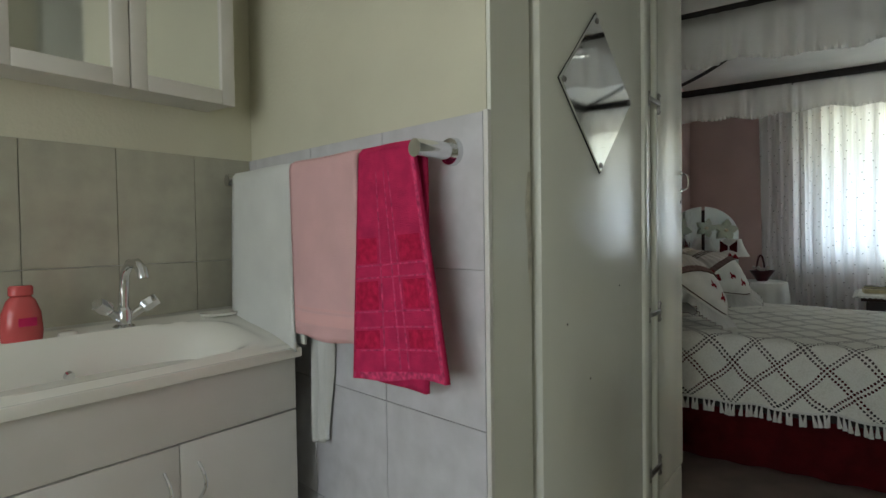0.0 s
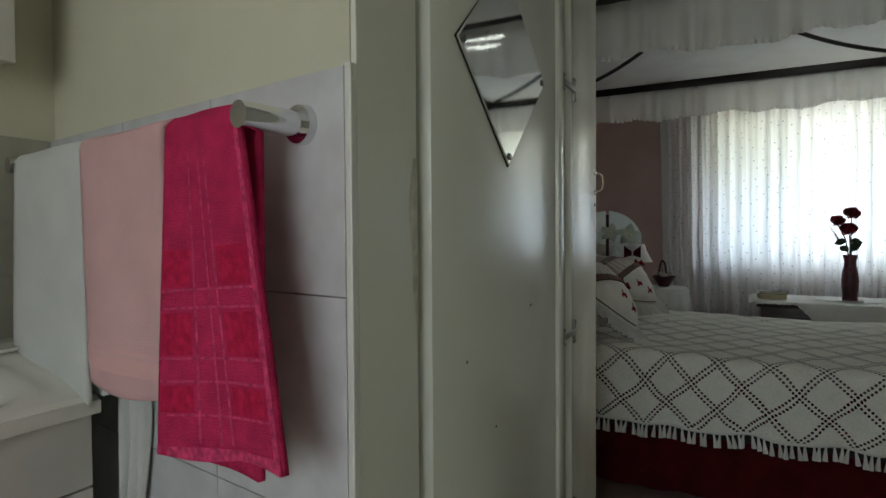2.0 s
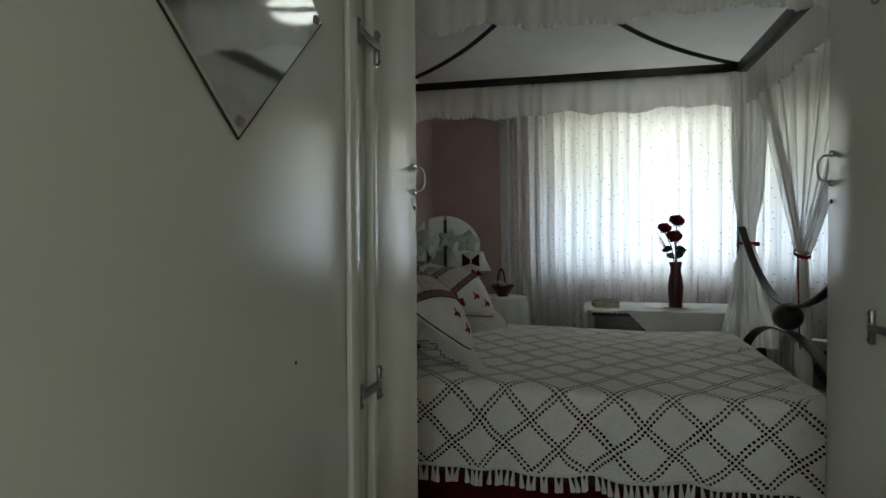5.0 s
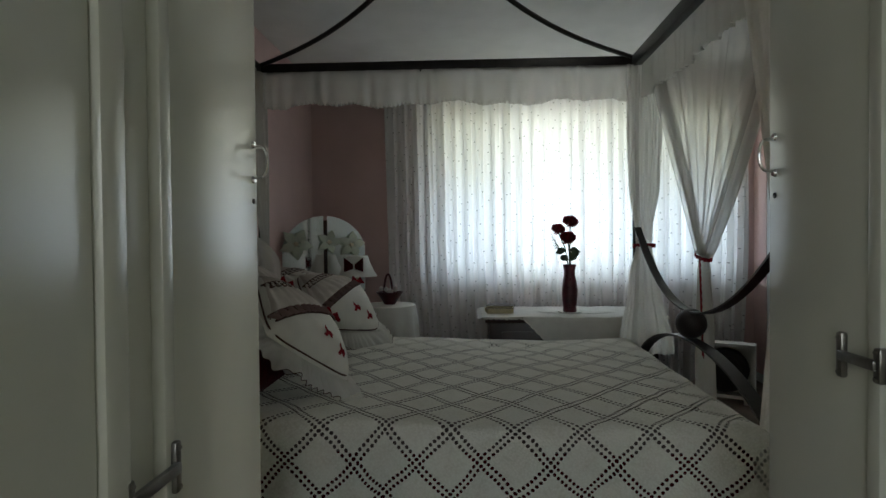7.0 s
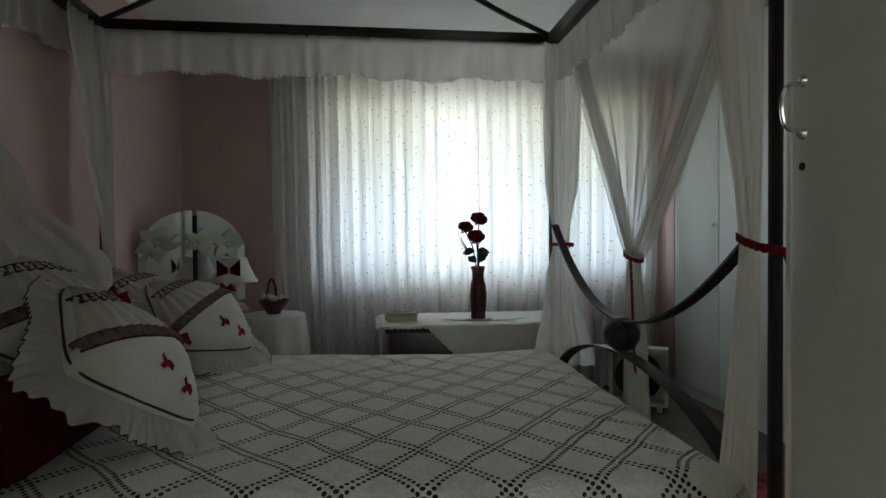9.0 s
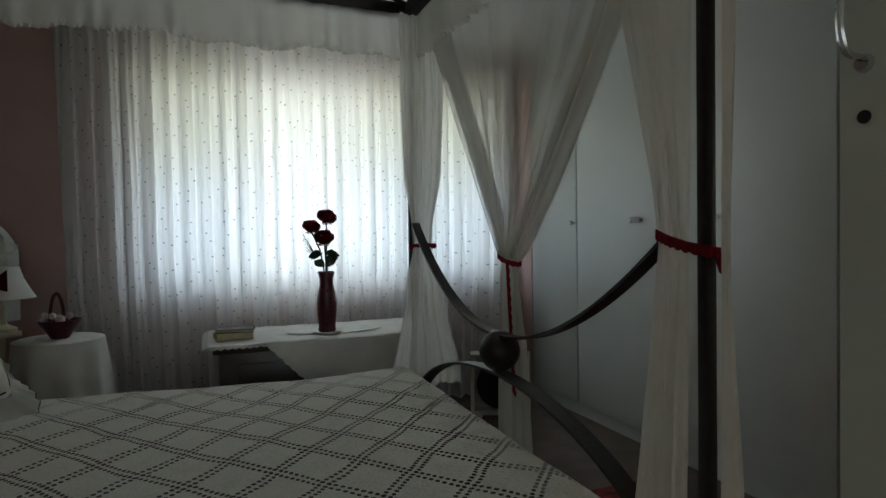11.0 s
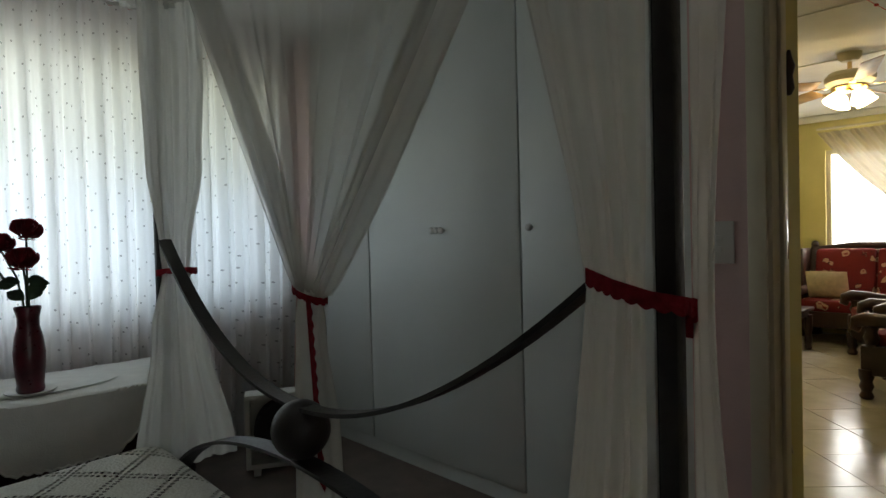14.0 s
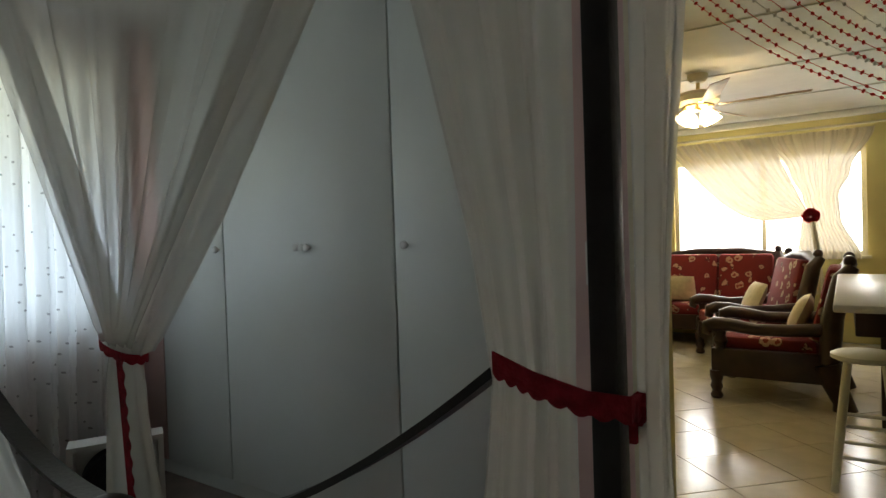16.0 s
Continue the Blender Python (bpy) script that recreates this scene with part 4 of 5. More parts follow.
def frill(name, p0, p1, z1, z0, seed, label):
    d = Vector((p1[0] - p0[0], p1[1] - p0[1], 0))
    L = d.length
    d.normalize()
    n = Vector((-d.y, d.x, 0))
    rnd = random.Random(seed)
    ph = [rnd.uniform(0, 6) for _ in range(4)]

    def fn(u, v):
        s = u * L
        a = math.sin(s * 70 + ph[0] + 2.2 * math.sin(s * 7.3) + 1.1 * math.sin(s * 23 + ph[2])) * (0.004 + 0.009 * v) * (0.5 + 0.9 * noise.noise(Vector((s * 3, seed, 0))) ** 2 + 0.3) + 0.014 * noise.noise(Vector((s * 6, v * 1.5, seed))) * (0.3 + v)
        z = z1 + (z0 - z1) * v + v * (0.010 * math.sin(s * 9 + ph[2]) + 0.008 * math.sin(s * 23 + ph[3]))
        b = Vector((p0[0], p0[1], 0)) + d * s + n * a
        return (b.x, b.y, z)

    bm = surf(fn, int(L * 170), 9, uv=lambda u, v: (u * L * 2, v * 0.3))
    ob = tagged(part(name, bm, FRILL), label, "canopy frill", "canopy frills")
    hem = [Vector(fn(i / 260, 1.0)) for i in range(261)]
    part("ruffle_edge", surf(lambda u, v: tuple(Vector(fn(u, 0.90 + 0.16 * v)) + n * 0.007 * math.sin(u * L * 260) * v), int(L * 170), 3), FRILL, ob, "gathered ruffle hem")
    return ob


frill("canopy_frill", (X0, Y1 - 0.026), (X1, Y1 - 0.026), ZB - 0.02, 1.858, 1, "white sheer gathered frill along the far canopy beam")
frill("canopy_frill", (X0, Y0 - 0.026), (X1, Y0 - 0.026), ZB + 0.0, 1.835, 2, "white sheer gathered frill along the near canopy beam")
frill("canopy_frill", (X1 + 0.026, Y0), (X1 + 0.026, Y1), ZB - 0.02, 1.858, 3, "white sheer gathered frill along the foot canopy beam")
frill("canopy_frill", (X0 - 0.026, Y0), (X0 - 0.026, Y1), ZB - 0.02, 1.858, 6, "white sheer gathered frill along the head canopy beam")

# drapes: rows of (z, x_left, y_left, x_right, y_right, fold depth)


def bed_drape(label, rows, folds, seed, tie=None, wide=1.0, straight=False, cloth=VOILE):
    base = (rows[-1][1] + rows[-1][3]) / 2, (rows[-1][2] + rows[-1][4]) / 2, rows[-1][0]
    d = empty("bed_curtain", label, "bed curtain", "bed curtains", at=base)
    inv = pose(-base[0], -base[1], -base[2])
    bm = drape(rows, folds, seed, 80, 70, wide, straight)
    bm.transform(inv)
    part("cloth", bm, cloth, d)
    if tie:
        tx, ty, tz, rx_, ry2, slope = tie
        bm = surf(lambda u, v: (tx + rx_ * math.cos(u * 6.283), ty + ry2 * math.sin(u * 6.283), tz - 0.007 + 0.014 * v - (1 - v) * 0.004 * abs(math.sin(u * 40)) + slope * math.sin(u * 6.283)), 120, 4)
        bm.transform(inv)
        part("tie_ribbon", bm, RIBBON, d, "red scalloped lace tie")
    return d


F = X1 + 0.062
bed_drape("white sheer bed curtain gathered round the far foot post", [(2.03, X1 - 0.055, 4.50, X1 + 0.105, 4.48, 0.010), (1.7, X1 - 0.058, 4.50, X1 + 0.12, 4.48, 0.016), (1.4, X1 - 0.05, 4.50, X1 + 0.11, 4.49, 0.016), (1.13, X1 - 0.015, 4.51, X1 + 0.075, 4.51, 0.012), (1.08, X1 - 0.01, 4.51, X1 + 0.07, 4.51, 0.010), (0.9, X1 - 0.05, 4.50, X1 + 0.105, 4.49, 0.016), (0.50, X1 - 0.115, 4.48, X1 + 0.175, 4.46, 0.022)], 3.2, 21, (X1 + 0.035, 4.51, 1.073, 0.060, 0.035, -0.006), cloth=GATHER)
bed_drape("thin white veil hanging between the caught curtains", [(2.03, F, 4.51, F, 3.00, 0.012), (1.55, F + 0.004, 4.20, F + 0.004, 3.36, 0.012), (1.045, F + 0.01, 3.87, F + 0.01, 3.79, 0.008)], 7, 28, straight=True, cloth=VEIL)
bed_drape("white sheer bed curtain edge swept to the foot end", [(2.03, F + 0.02, 4.54, F + 0.02, 4.38, 0.006), (1.30, F + 0.022, 4.07, F + 0.022, 3.935, 0.009), (1.03, F + 0.024, 3.895, F + 0.024, 3.815, 0.008)], 1.3, 22, straight=True, cloth=ARM)
bed_drape("white sheer bed curtain edge swept to the foot end", [(2.03, F + 0.02, 3.10, F + 0.02, 2.93, 0.006), (1.24, F + 0.022, 3.68, F + 0.022, 3.55, 0.009), (1.03, F + 0.024, 3.835, F + 0.024, 3.745, 0.008)], 1.3, 23, straight=True, cloth=ARM)
d = bed_drape("white sheer bed curtain end tied with a long red ribbon", [(1.05, F + 0.024, 3.88, F + 0.024, 3.775, 0.010), (0.96, F + 0.024, 3.905, F + 0.024, 3.755, 0.014), (0.75, F + 0.03, 3.93, F + 0.03, 3.72, 0.018), (0.04, F + 0.04, 3.97, F + 0.03, 3.66, 0.022)], 2.6, 24, (F + 0.02, 3.826, 1.04, 0.03, 0.058, 0.016))
bx, by, bz = d.location
part("ribbon_tail", surf(lambda u, v: (F - 0.015 - bx, 3.785 - 0.024 * u - 0.035 * v + 0.003 * math.sin(v * 90) * (u > 0.5) - by, 1.04 - 0.015 * u - 0.40 * v - bz), 3, 90), RIBBON, d, "hanging red lace ribbon tail")
N = X1 - 0.026
d = bed_drape("white sheer bed curtain gathered to the near foot post", [(2.03, N, Y0 + 0.315, N, Y0 + 0.012, 0.010), (1.6, N, Y0 + 0.205, N, Y0 + 0.012, 0.012), (1.2, N, Y0 + 0.105, N, Y0 + 0.016, 0.010), (1.09, N, Y0 + 0.088, N, Y0 + 0.018, 0.006), (0.9, N, Y0 + 0.11, N, Y0 + 0.02, 0.010), (0.5, N, Y0 + 0.165, N, Y0 + 0.030, 0.014), (0.04, N, Y0 + 0.215, N, Y0 + 0.03, 0.018)], 3.4, 25, straight=True)
bx, by, bz = d.location
TIE = [(0.0, N - 0.012, Y0 + 0.080, 1.106), (0.35, N - 0.014, Y0 + 0.045, 1.094), (0.62, N - 0.010, Y0 + 0.004, 1.083), (0.80, N + 0.010, Y0 - 0.020, 1.077), (1.0, N + 0.050, Y0 - 0.018, 1.070)]


def tie_band(u, v):
    x, y, z = smooth_at(TIE, u, True)
    return (x - bx, y - by, z - 0.017 * v - 0.004 * abs(math.sin(u * 30)) * v - bz + 0.012)


band = part("tie_ribbon", surf(tie_band, 90, 6), RIBBON, d, "red scalloped lace tie across the post")
band.modifiers.new("thick", "SOLIDIFY").thickness = 0.002
part("ribbon_knot", tube([(N + 0.040 - bx, Y0 - 0.022 - by, 1.080 - bz), (N + 0.050 - bx, Y0 - 0.012 - by, 1.064 - bz), (N + 0.058 - bx, Y0 - 0.006 - by, 1.042 - bz)], [0.008, 0.012, 0.008], 8), RIBBON, d, "red ribbon knot")
bed_drape("narrow white sheer curtain end behind the near foot post", [(2.03, X1 + 0.02, Y0 - 0.018, X1 - 0.01, Y0 - 0.085, 0.008), (1.5, X1 + 0.02, Y0 - 0.018, X1 - 0.01, Y0 - 0.07, 0.008), (1.08, X1 + 0.02, Y0 - 0.018, X1 + 0.0, Y0 - 0.045, 0.006), (0.6, X1 + 0.02, Y0 - 0.018, X1 - 0.01, Y0 - 0.08, 0.010), (0.04, X1 + 0.03, Y0 - 0.018, X1 - 0.01, Y0 - 0.10, 0.012)], 2, 29)
bed_drape("white sheer bed curtain gathered at the far head post", [(2.03, X0 + 0.03, Y1 + 0.02, X0 + 0.03, Y1 - 0.35, 0.012), (1.5, X0 + 0.03, Y1 + 0.03, X0 + 0.03, Y1 - 0.2, 0.014), (1.05, X0 + 0.03, Y1 + 0.02, X0 + 0.03, Y1 - 0.06, 0.012), (0.5, X0 + 0.03, Y1 + 0.05, X0 + 0.03, Y1 - 0.12, 0.016)], 5, 26)
bed_drape("white sheer bed curtain swept along the head end", [(2.03, X0 + 0.04, Y0 + 0.55, X0 + 0.04, Y0 - 0.02, 0.014), (1.5, X0 + 0.08, Y0 + 0.60, X0 + 0.04, Y0 + 0.0, 0.014), (1.28, X0 + 0.18, Y0 + 0.70, X0 + 0.05, Y0 + 0.01, 0.016), (1.02, X0 + 0.38, Y0 + 0.78, X0 + 0.06, Y0 + 0.02, 0.018), (0.60, X0 + 0.42, Y0 + 0.78, X0 + 0.08, Y0 + 0.04, 0.022)], 6, 27)


# pillows
def pillow(m, label):
    """Stuffed pillow standing on its edge with frilled border, lace trims and red leaf motifs. Local x across, z up, y thick."""
    W, Hh, T = 0.195, 0.180, 0.085
    p = empty("pillow", label, "pillow", "frilled pillows on the bed")

    def face(sgn):
        def fn(u, v):
            a, b = 2 * u - 1, 2 * v - 1
            k = max(0, (1 - abs(a) ** 2.6) * (1 - abs(b) ** 2.6)) ** 0.5
            return (a * W * (1 - 0.06 * b * b), sgn * T * k + 0.004 * noise.noise(Vector((a * 3, b * 3, sgn))), b * Hh * (1 - 0.06 * a * a))
        return fn

    bm = surf(face(-1), 26, 26)
    surf(face(1), 26, 26, bm)
    bmesh.ops.remove_doubles(bm, verts=bm.verts, dist=0.004)
    bmesh.ops.recalc_face_normals(bm, faces=bm.faces)
    part("cushion", bm, LINEN, p)

    def border(a):
        q = max(abs(math.cos(a)), abs(math.sin(a)))
        k = (abs(math.cos(a)) ** 6 + abs(math.sin(a)) ** 6) ** (-1 / 6)
        return W * math.cos(a) * k * 0.97, Hh * math.sin(a) * k * 0.97

    def ruf(u, v):
        a = u * 6.283
        x, z = border(a)
        low = max(0.0, -z / Hh)
        g = 1 + v * (0.16 + 0.34 * low + 0.12 * max(0.0, -x / W))
        return (x * g, -0.007 * v * math.sin(u * 330 + 3 * math.sin(u * 41)) + 0.012 * v * math.sin(u * 57 + 2.5 * math.sin(u * 19)) + 0.02 * v, z * g)

    part("frill", surf(ruf, 300, 5), PFRILL, p, "sheer gathered frill")
    part("frill_edge", tube([ruf(k / 300, 1.0) for k in range(300)], 0.0014, 5, closed=True), BROWNTRIM, p, "dark zigzag frill edge")
    part("seam_trim", tube([(border(k * 6.283 / 120)[0], -0.012, border(k * 6.283 / 120)[1]) for k in range(120)], 0.0034, 5, closed=True), BROWNTRIM, p, "brown lace seam trim")
    for (a0, b0), (a1, b1) in (((-0.96, -0.66), (0.76, 0.66)), ((-0.93, 0.35), (0.05, 0.93))):
        nx, nz = -(b1 - b0), a1 - a0
        q_ = math.hypot(nx, nz)
        nx, nz = nx / q_, nz / q_
        lines = {"edge_cord": lambda k, o: o, "zigzag": lambda k, o: 0.07 * math.sin(k * 1.9)}
        for nm, offs in (("edge_cord", (-0.085, 0.085)), ("zigzag", (0,))):
            for o in offs:
                pts = []
                for k in range(46):
                    t = k / 45
                    w = lines[nm](k, o)
                    a, b = a0 + (a1 - a0) * t + nx * w, b0 + (b1 - b0) * t + nz * w
                    f = face(-1)((max(-0.97, min(0.97, a)) + 1) / 2, (max(-0.97, min(0.97, b)) + 1) / 2)
                    pts.append((f[0], f[1] - 0.004, f[2]))
                part("lace_" + nm, tube(pts, 0.0034 if nm == "edge_cord" else 0.0024, 5), BROWNTRIM, p, "brown lace band edging")
    def panel(u, v):
        a, b = -0.93 + 1.66 * u, -0.55 + 1.30 * u
        a, b = a + (-0.93 - a) * v * 0.98, b + (0.93 - b) * v * 0.98
        f = face(-1)((a + 1) / 2, (b + 1) / 2)
        return (f[0], f[1] - 0.004 - 0.003 * math.sin(u * 48), f[2])

    part("pleated_panel", surf(panel, 60, 14), PLEAT, p, "pleated pale pink-grey corner panel")

    def lace(u, v):
        a, b = -0.96 + 1.72 * u - 0.07 + 0.14 * v, -0.66 + 1.32 * u + 0.07 - 0.14 * v
        f = face(-1)((max(-0.98, min(0.98, a)) + 1) / 2, (max(-0.98, min(0.98, b)) + 1) / 2)
        return (f[0], f[1] - 0.008 - 0.003 * math.sin(u * 70), f[2])

    part("lace_ribbon", surf(lace, 60, 6), LACE, p, "brown-red lace ribbon")
    for a, b, s in ((0.14, -0.50, 0.8), (0.52, -0.70, 0.72)):
        bm = bmesh.new()
        n = 10
        c = face(-1)((a + 1) / 2, (b + 1) / 2)
        cv = bm.verts.new((c[0], c[1] - 0.007, c[2]))
        ring = []
        for k in range(n):
            r = (0.040 if k % 3 == 0 else 0.030 if k % 3 == 1 else 0.013) * s
            x, z = c[0] + r * math.cos(k * 6.283 / n) * 0.75, c[2] + r * math.sin(k * 6.283 / n)
            f = face(-1)((x / W + 1) / 2, (z / Hh + 1) / 2)
            ring.append(bm.verts.new((x, f[1] - 0.006, z)))
        for k in range(n):
            bm.faces.new((cv, ring[k], ring[(k + 1) % n]))
        part("leaf_motif", bm, RIBBON, p, "embroidered dark red leaf")
    for q in (-1, 1):
        f = face(-1)(0.85, 0.82)
        part("bow", tube([(f[0], f[1] - 0.008, f[2]), (f[0] + q * 0.022, f[1] - 0.014, f[2] + 0.014), (f[0] + q * 0.036, f[1] - 0.008, f[2] - 0.004), (f[0], f[1] - 0.008, f[2])], [0.004, 0.010, 0.009, 0.004], 8), RIBBON, p, "small red ribbon bow")
    p.matrix_world = m
    return p




def leaning(at, across, up):
    """Place of a pillow from its middle and the runs of its lower edge and its side."""
    x = Vector(across).normalized()
    z = Vector(up)
    z = (z - x * z.dot(x)).normalized()
    y = z.cross(x)
    return Matrix.Translation(at) @ Matrix((x, y, z)).transposed().to_4x4()


pillow(leaning((-0.715, 3.34, 0.812), (0.22, 0.26, -0.22), (-0.165, 0.22, 0.19)), "white pillow with brown lace bands, leaning on the bedspread")
pillow(leaning((-0.78, 4.20, 0.80), (0.20, 0.22, -0.04), (-0.22, 0.245, 0.313)), "white pillow with red leaf motifs, leaning on the bedspread")
pillow(leaning((-0.935, 3.46, 0.89), (0.22, 0.26, -0.16), (-0.14, 0.18, 0.24)), "white frilled pillow propped at the bed head")
pillow(leaning((-0.96, 4.22, 0.82), (0.20, 0.22, -0.06), (-0.18, 0.20, 0.32)), "white frilled pillow propped beside another at the head")
pb = tagged(part("bolster", boxes((-1.24, 3.0, 0.585, -0.80, 4.44, 0.80), bevel=0.09), DARKRED), "dark red pillow lying at the bed head", "pillow")

# ---- window table ----
tb = empty("chest", "dark wooden chest beneath the window", "chest", at=(0.55, 5.45, 0))


def tbp(nm, bm, m, lab=""):
    bm.transform(pose(-0.55, -5.45, 0))
    return part(nm, bm, m, tb, lab)


tbp("body", boxes((0.0, 5.22, 0.06, 1.10, 5.70, 0.56), bevel=0.008), DARKWOOD)
tbp("lid", boxes((-0.03, 5.18, 0.561, 1.13, 5.72, 0.60), bevel=0.006), DARKWOOD)
for x in (0.04, 1.02):
    for y in (5.24, 5.64):
        tbp("foot", boxes((x, y, 0, x + 0.05, y + 0.05, 0.059), bevel=0.006), DARKWOOD)
tbp("front_panel", boxes((0.08, 5.212, 0.14, 1.02, 5.2195, 0.50), bevel=0.003), DARKWOOD)


def cloth(u, v):
    """White cloth lying over the lid with a pointed fall in front."""
    x = -0.05 + 1.20 * u
    edge = 0.30 + 0.08 * math.sin(u * 6.283 * 2)
    k = min(1.0, max(0.0, min((u - 0.22) / 0.20, (0.90 - u) / 0.20)))
    fall = 0.014 + 0.235 * k
    L = 0.56 + fall
    s = v * L
    if s < 0.56:
        y, z = 5.735 - s, 0.6045
    else:
        y, z = 5.172 - 0.012 * math.sin(x * 23) * (s - 0.56) / fall, 0.6045 - (s - 0.56)
    return (x, y, z + 0.0015 * math.sin(x * 31) + 0.002 * abs(math.sin(x * 60)) * (v > 0.97))


tcl = tagged(part("table_cloth", surf(cloth, 90, 50), LINEN), "white cloth with scalloped lace edge over the chest", "tablecloth")
part("lace_edge", tube([Vector(cloth(k / 120, 1.0)) + Vector((0, -0.003, 0.004 * math.sin(k * 1.9))) for k in range(121)], 0.005, 5), LINEN, tcl, "ruffled lace edge")
part("lace_edge", surf(lambda u, v: (-0.05 - 0.03 * v + 0.004 * math.sin(u * 70), 5.17 + 0.56 * u, 0.606 - 0.022 * v + 0.006 * math.sin(u * 70) * v), 60, 3), LINEN, tcl, "ruffled lace edge")
dy = tagged(part("doily", lathe([(0.26, 0), (0.262, 0.002), (0.25, 0.003), (0.02, 0.003)], 48, at=(0, 0, 0), scale=(1.0, 0.55)), LINEN), "oval white crochet doily under the vase", "doily")
dy.location = (0.60, 5.42, 0.609)
vs = empty("vase", "tall dark red glazed vase on the chest", "vase", at=(0.545, 5.345, 0.613))
part("body", lathe([(0.042, 0), (0.047, 0.012), (0.044, 0.03), (0.05, 0.09), (0.053, 0.15), (0.046, 0.21), (0.036, 0.25), (0.036, 0.28), (0.045, 0.318), (0.043, 0.322), (0.034, 0.29), (0.03, 0.25)], 28), REDVASE, vs)
part("saucer", lathe([(0.04, -0.003), (0.075, -0.001), (0.085, 0.006), (0.083, 0.008), (0.05, 0.001)], 30), LINEN, vs, "pale ruffled base mat")

rs = empty("rose_bunch", "three dark red silk roses with leaves in the vase", "flowers", at=(0.545, 5.345, 0.93))


def rose(at, r, seed):
    rnd = random.Random(seed)
    bm = bmesh.new()
    for k in range(16):
        t = k / 15
        rad, ang = r * (0.25 + 0.75 * t), k * 2.4
        w = r * (0.5 + 0.45 * t)

        def petal(u, v, ang=ang, rad=rad, w=w, t=t):
            a = ang + (u - 0.5) * w / rad * 1.7
            h = r * (1.1 - 0.65 * t) * v + r * 0.18 * math.sin(u * 3.14) * v
            q = rad * (0.35 + 0.65 * v ** 0.7)
            return (at[0] + q * math.cos(a), at[1] + q * math.sin(a), at[2] + h - r * 0.3 + 0.004 * math.sin(u * 9 + k))

        surf(petal, 6, 4, bm)
    return bm


for i, (at, r) in enumerate((((-0.01, -0.01, 0.175), 0.060), ((-0.075, 0.0, 0.235), 0.052), ((0.005, 0.0, 0.285), 0.058))):
    bm = rose((0, 0, 0), r, i)
    bm.transform(pose(*at, 48, 0, 10 * i - 10))
    part("rose", bm, REDROSE, rs)
    part("stem", tube([(0.004 * i, 0, -0.08), (at[0] * 0.4, at[1], at[2] * 0.5), (at[0], at[1], at[2] - 0.015)], 0.004, 6), LEAF, rs, "green stem")


def leaf(at, d, L, w):
    d = Vector(d).normalized()
    s = d.cross(Vector((0, 1, 0.2))).normalized()
    return surf(lambda u, v: tuple(Vector(at) + d * L * u + s * (v - 0.5) * w * math.sin(math.pi * min(1, u * 0.96 + 0.04)) + Vector((0, 0.01 * math.sin(u * 3), -0.02 * u * u))), 8, 4)


for at, d in (((-0.01, 0, 0.03), (-0.7, 0, 0.75)), ((0.0, 0, 0.06), (0.8, 0, 0.45)), ((0.01, 0, 0.03), (0.5, 0, 0.9)), ((0.0, 0, 0.1), (0.9, -0.3, 0.1)), ((-0.02, 0, 0.1), (-1.0, 0, 0.05))):
    part("leaf", leaf(at, d, 0.075, 0.05), LEAF, rs)
for k in range(7):
    part("fern_blade", tube([(-0.05, 0.01, 0.09), (-0.105 - 0.004 * k, 0.01, 0.12 + 0.018 * k)], [0.0015, 0.001], 4), LEAF, rs)
for i, (a, z, w, d, h) in enumerate(((8, 0.609, 0.18, 0.13, 0.034), (-10, 0.6445, 0.18, 0.125, 0.017))):
    bk = empty("book", "old book with yellowed pages lying on the chest", "book", "books on the chest", at=(0.07 + 0.01 * i, 5.36, z))
    bk.rotation_euler = (0, 0, radians(a))
    part("pages", boxes((-w / 2 + 0.004, -d / 2 + 0.004, 0.0035, w / 2 - 0.004, d / 2 - 0.004, h - 0.0035)), PAPER, bk, "yellowed pages")
    part("cover", boxes((-w / 2, -d / 2, 0, w / 2, d / 2, 0.003), (-w / 2, -d / 2, h - 0.003, w / 2, d / 2, h), (-w / 2, d / 2 - 0.003, 0.003, w / 2, d / 2, h - 0.003)), BOOK if i else LINED, bk)

# ---- bedside: round table, dresser with round mirror ----
rt = empty("round_table", "small round table under a white cloth", "table", at=(-0.685, 5.34, 0))
part("tabletop", lathe([(0.0, 0.64), (0.178, 0.64), (0.178, 0.665), (0.0, 0.666)], 36), DARKWOOD, rt)
part("leg", lathe([(0.14, 0), (0.14, 0.02), (0.03, 0.05), (0.03, 0.64)], 20), DARKWOOD, rt)


def round_cloth(u, v):
    a = u * 6.283
    s = v * 0.62
    if s < 0.180:
        return (s * math.cos(a), s * math.sin(a), 0.672)
    q = s - 0.180
    r = 0.183 + 0.03 * q / 0.42 + 0.016 * math.sin(a * 9) * min(1, q / 0.2)
    return (r * math.cos(a), r * math.sin(a), 0.672 - q)


rc = tagged(part("round_tablecloth", surf(round_cloth, 120, 30), LINEN), "white round cloth falling in folds over the table", "tablecloth", )
rc.location = (-0.685, 5.34, 0.0)
bs = empty("flower_basket", "small dark red basket with dried flowers on the round table", "basket", at=(-0.675, 5.31, 0.675))
bs.scale = (1.25, 1.25, 1.35)
part("bowl", lathe([(0.030, 0), (0.042, 0.02), (0.074, 0.062), (0.070, 0.062), (0.040, 0.02)], 20), REDVASE, bs)
part("grip", tube([(0.022 * math.cos(a) - 0.008, 0, 0.05 + 0.10 * math.sin(a)) for a in [math.pi * k / 16 for k in range(17)]], 0.006, 7), REDVASE, bs, "arched basket grip")
rnd = random.Random(9)
bm = bmesh.new()
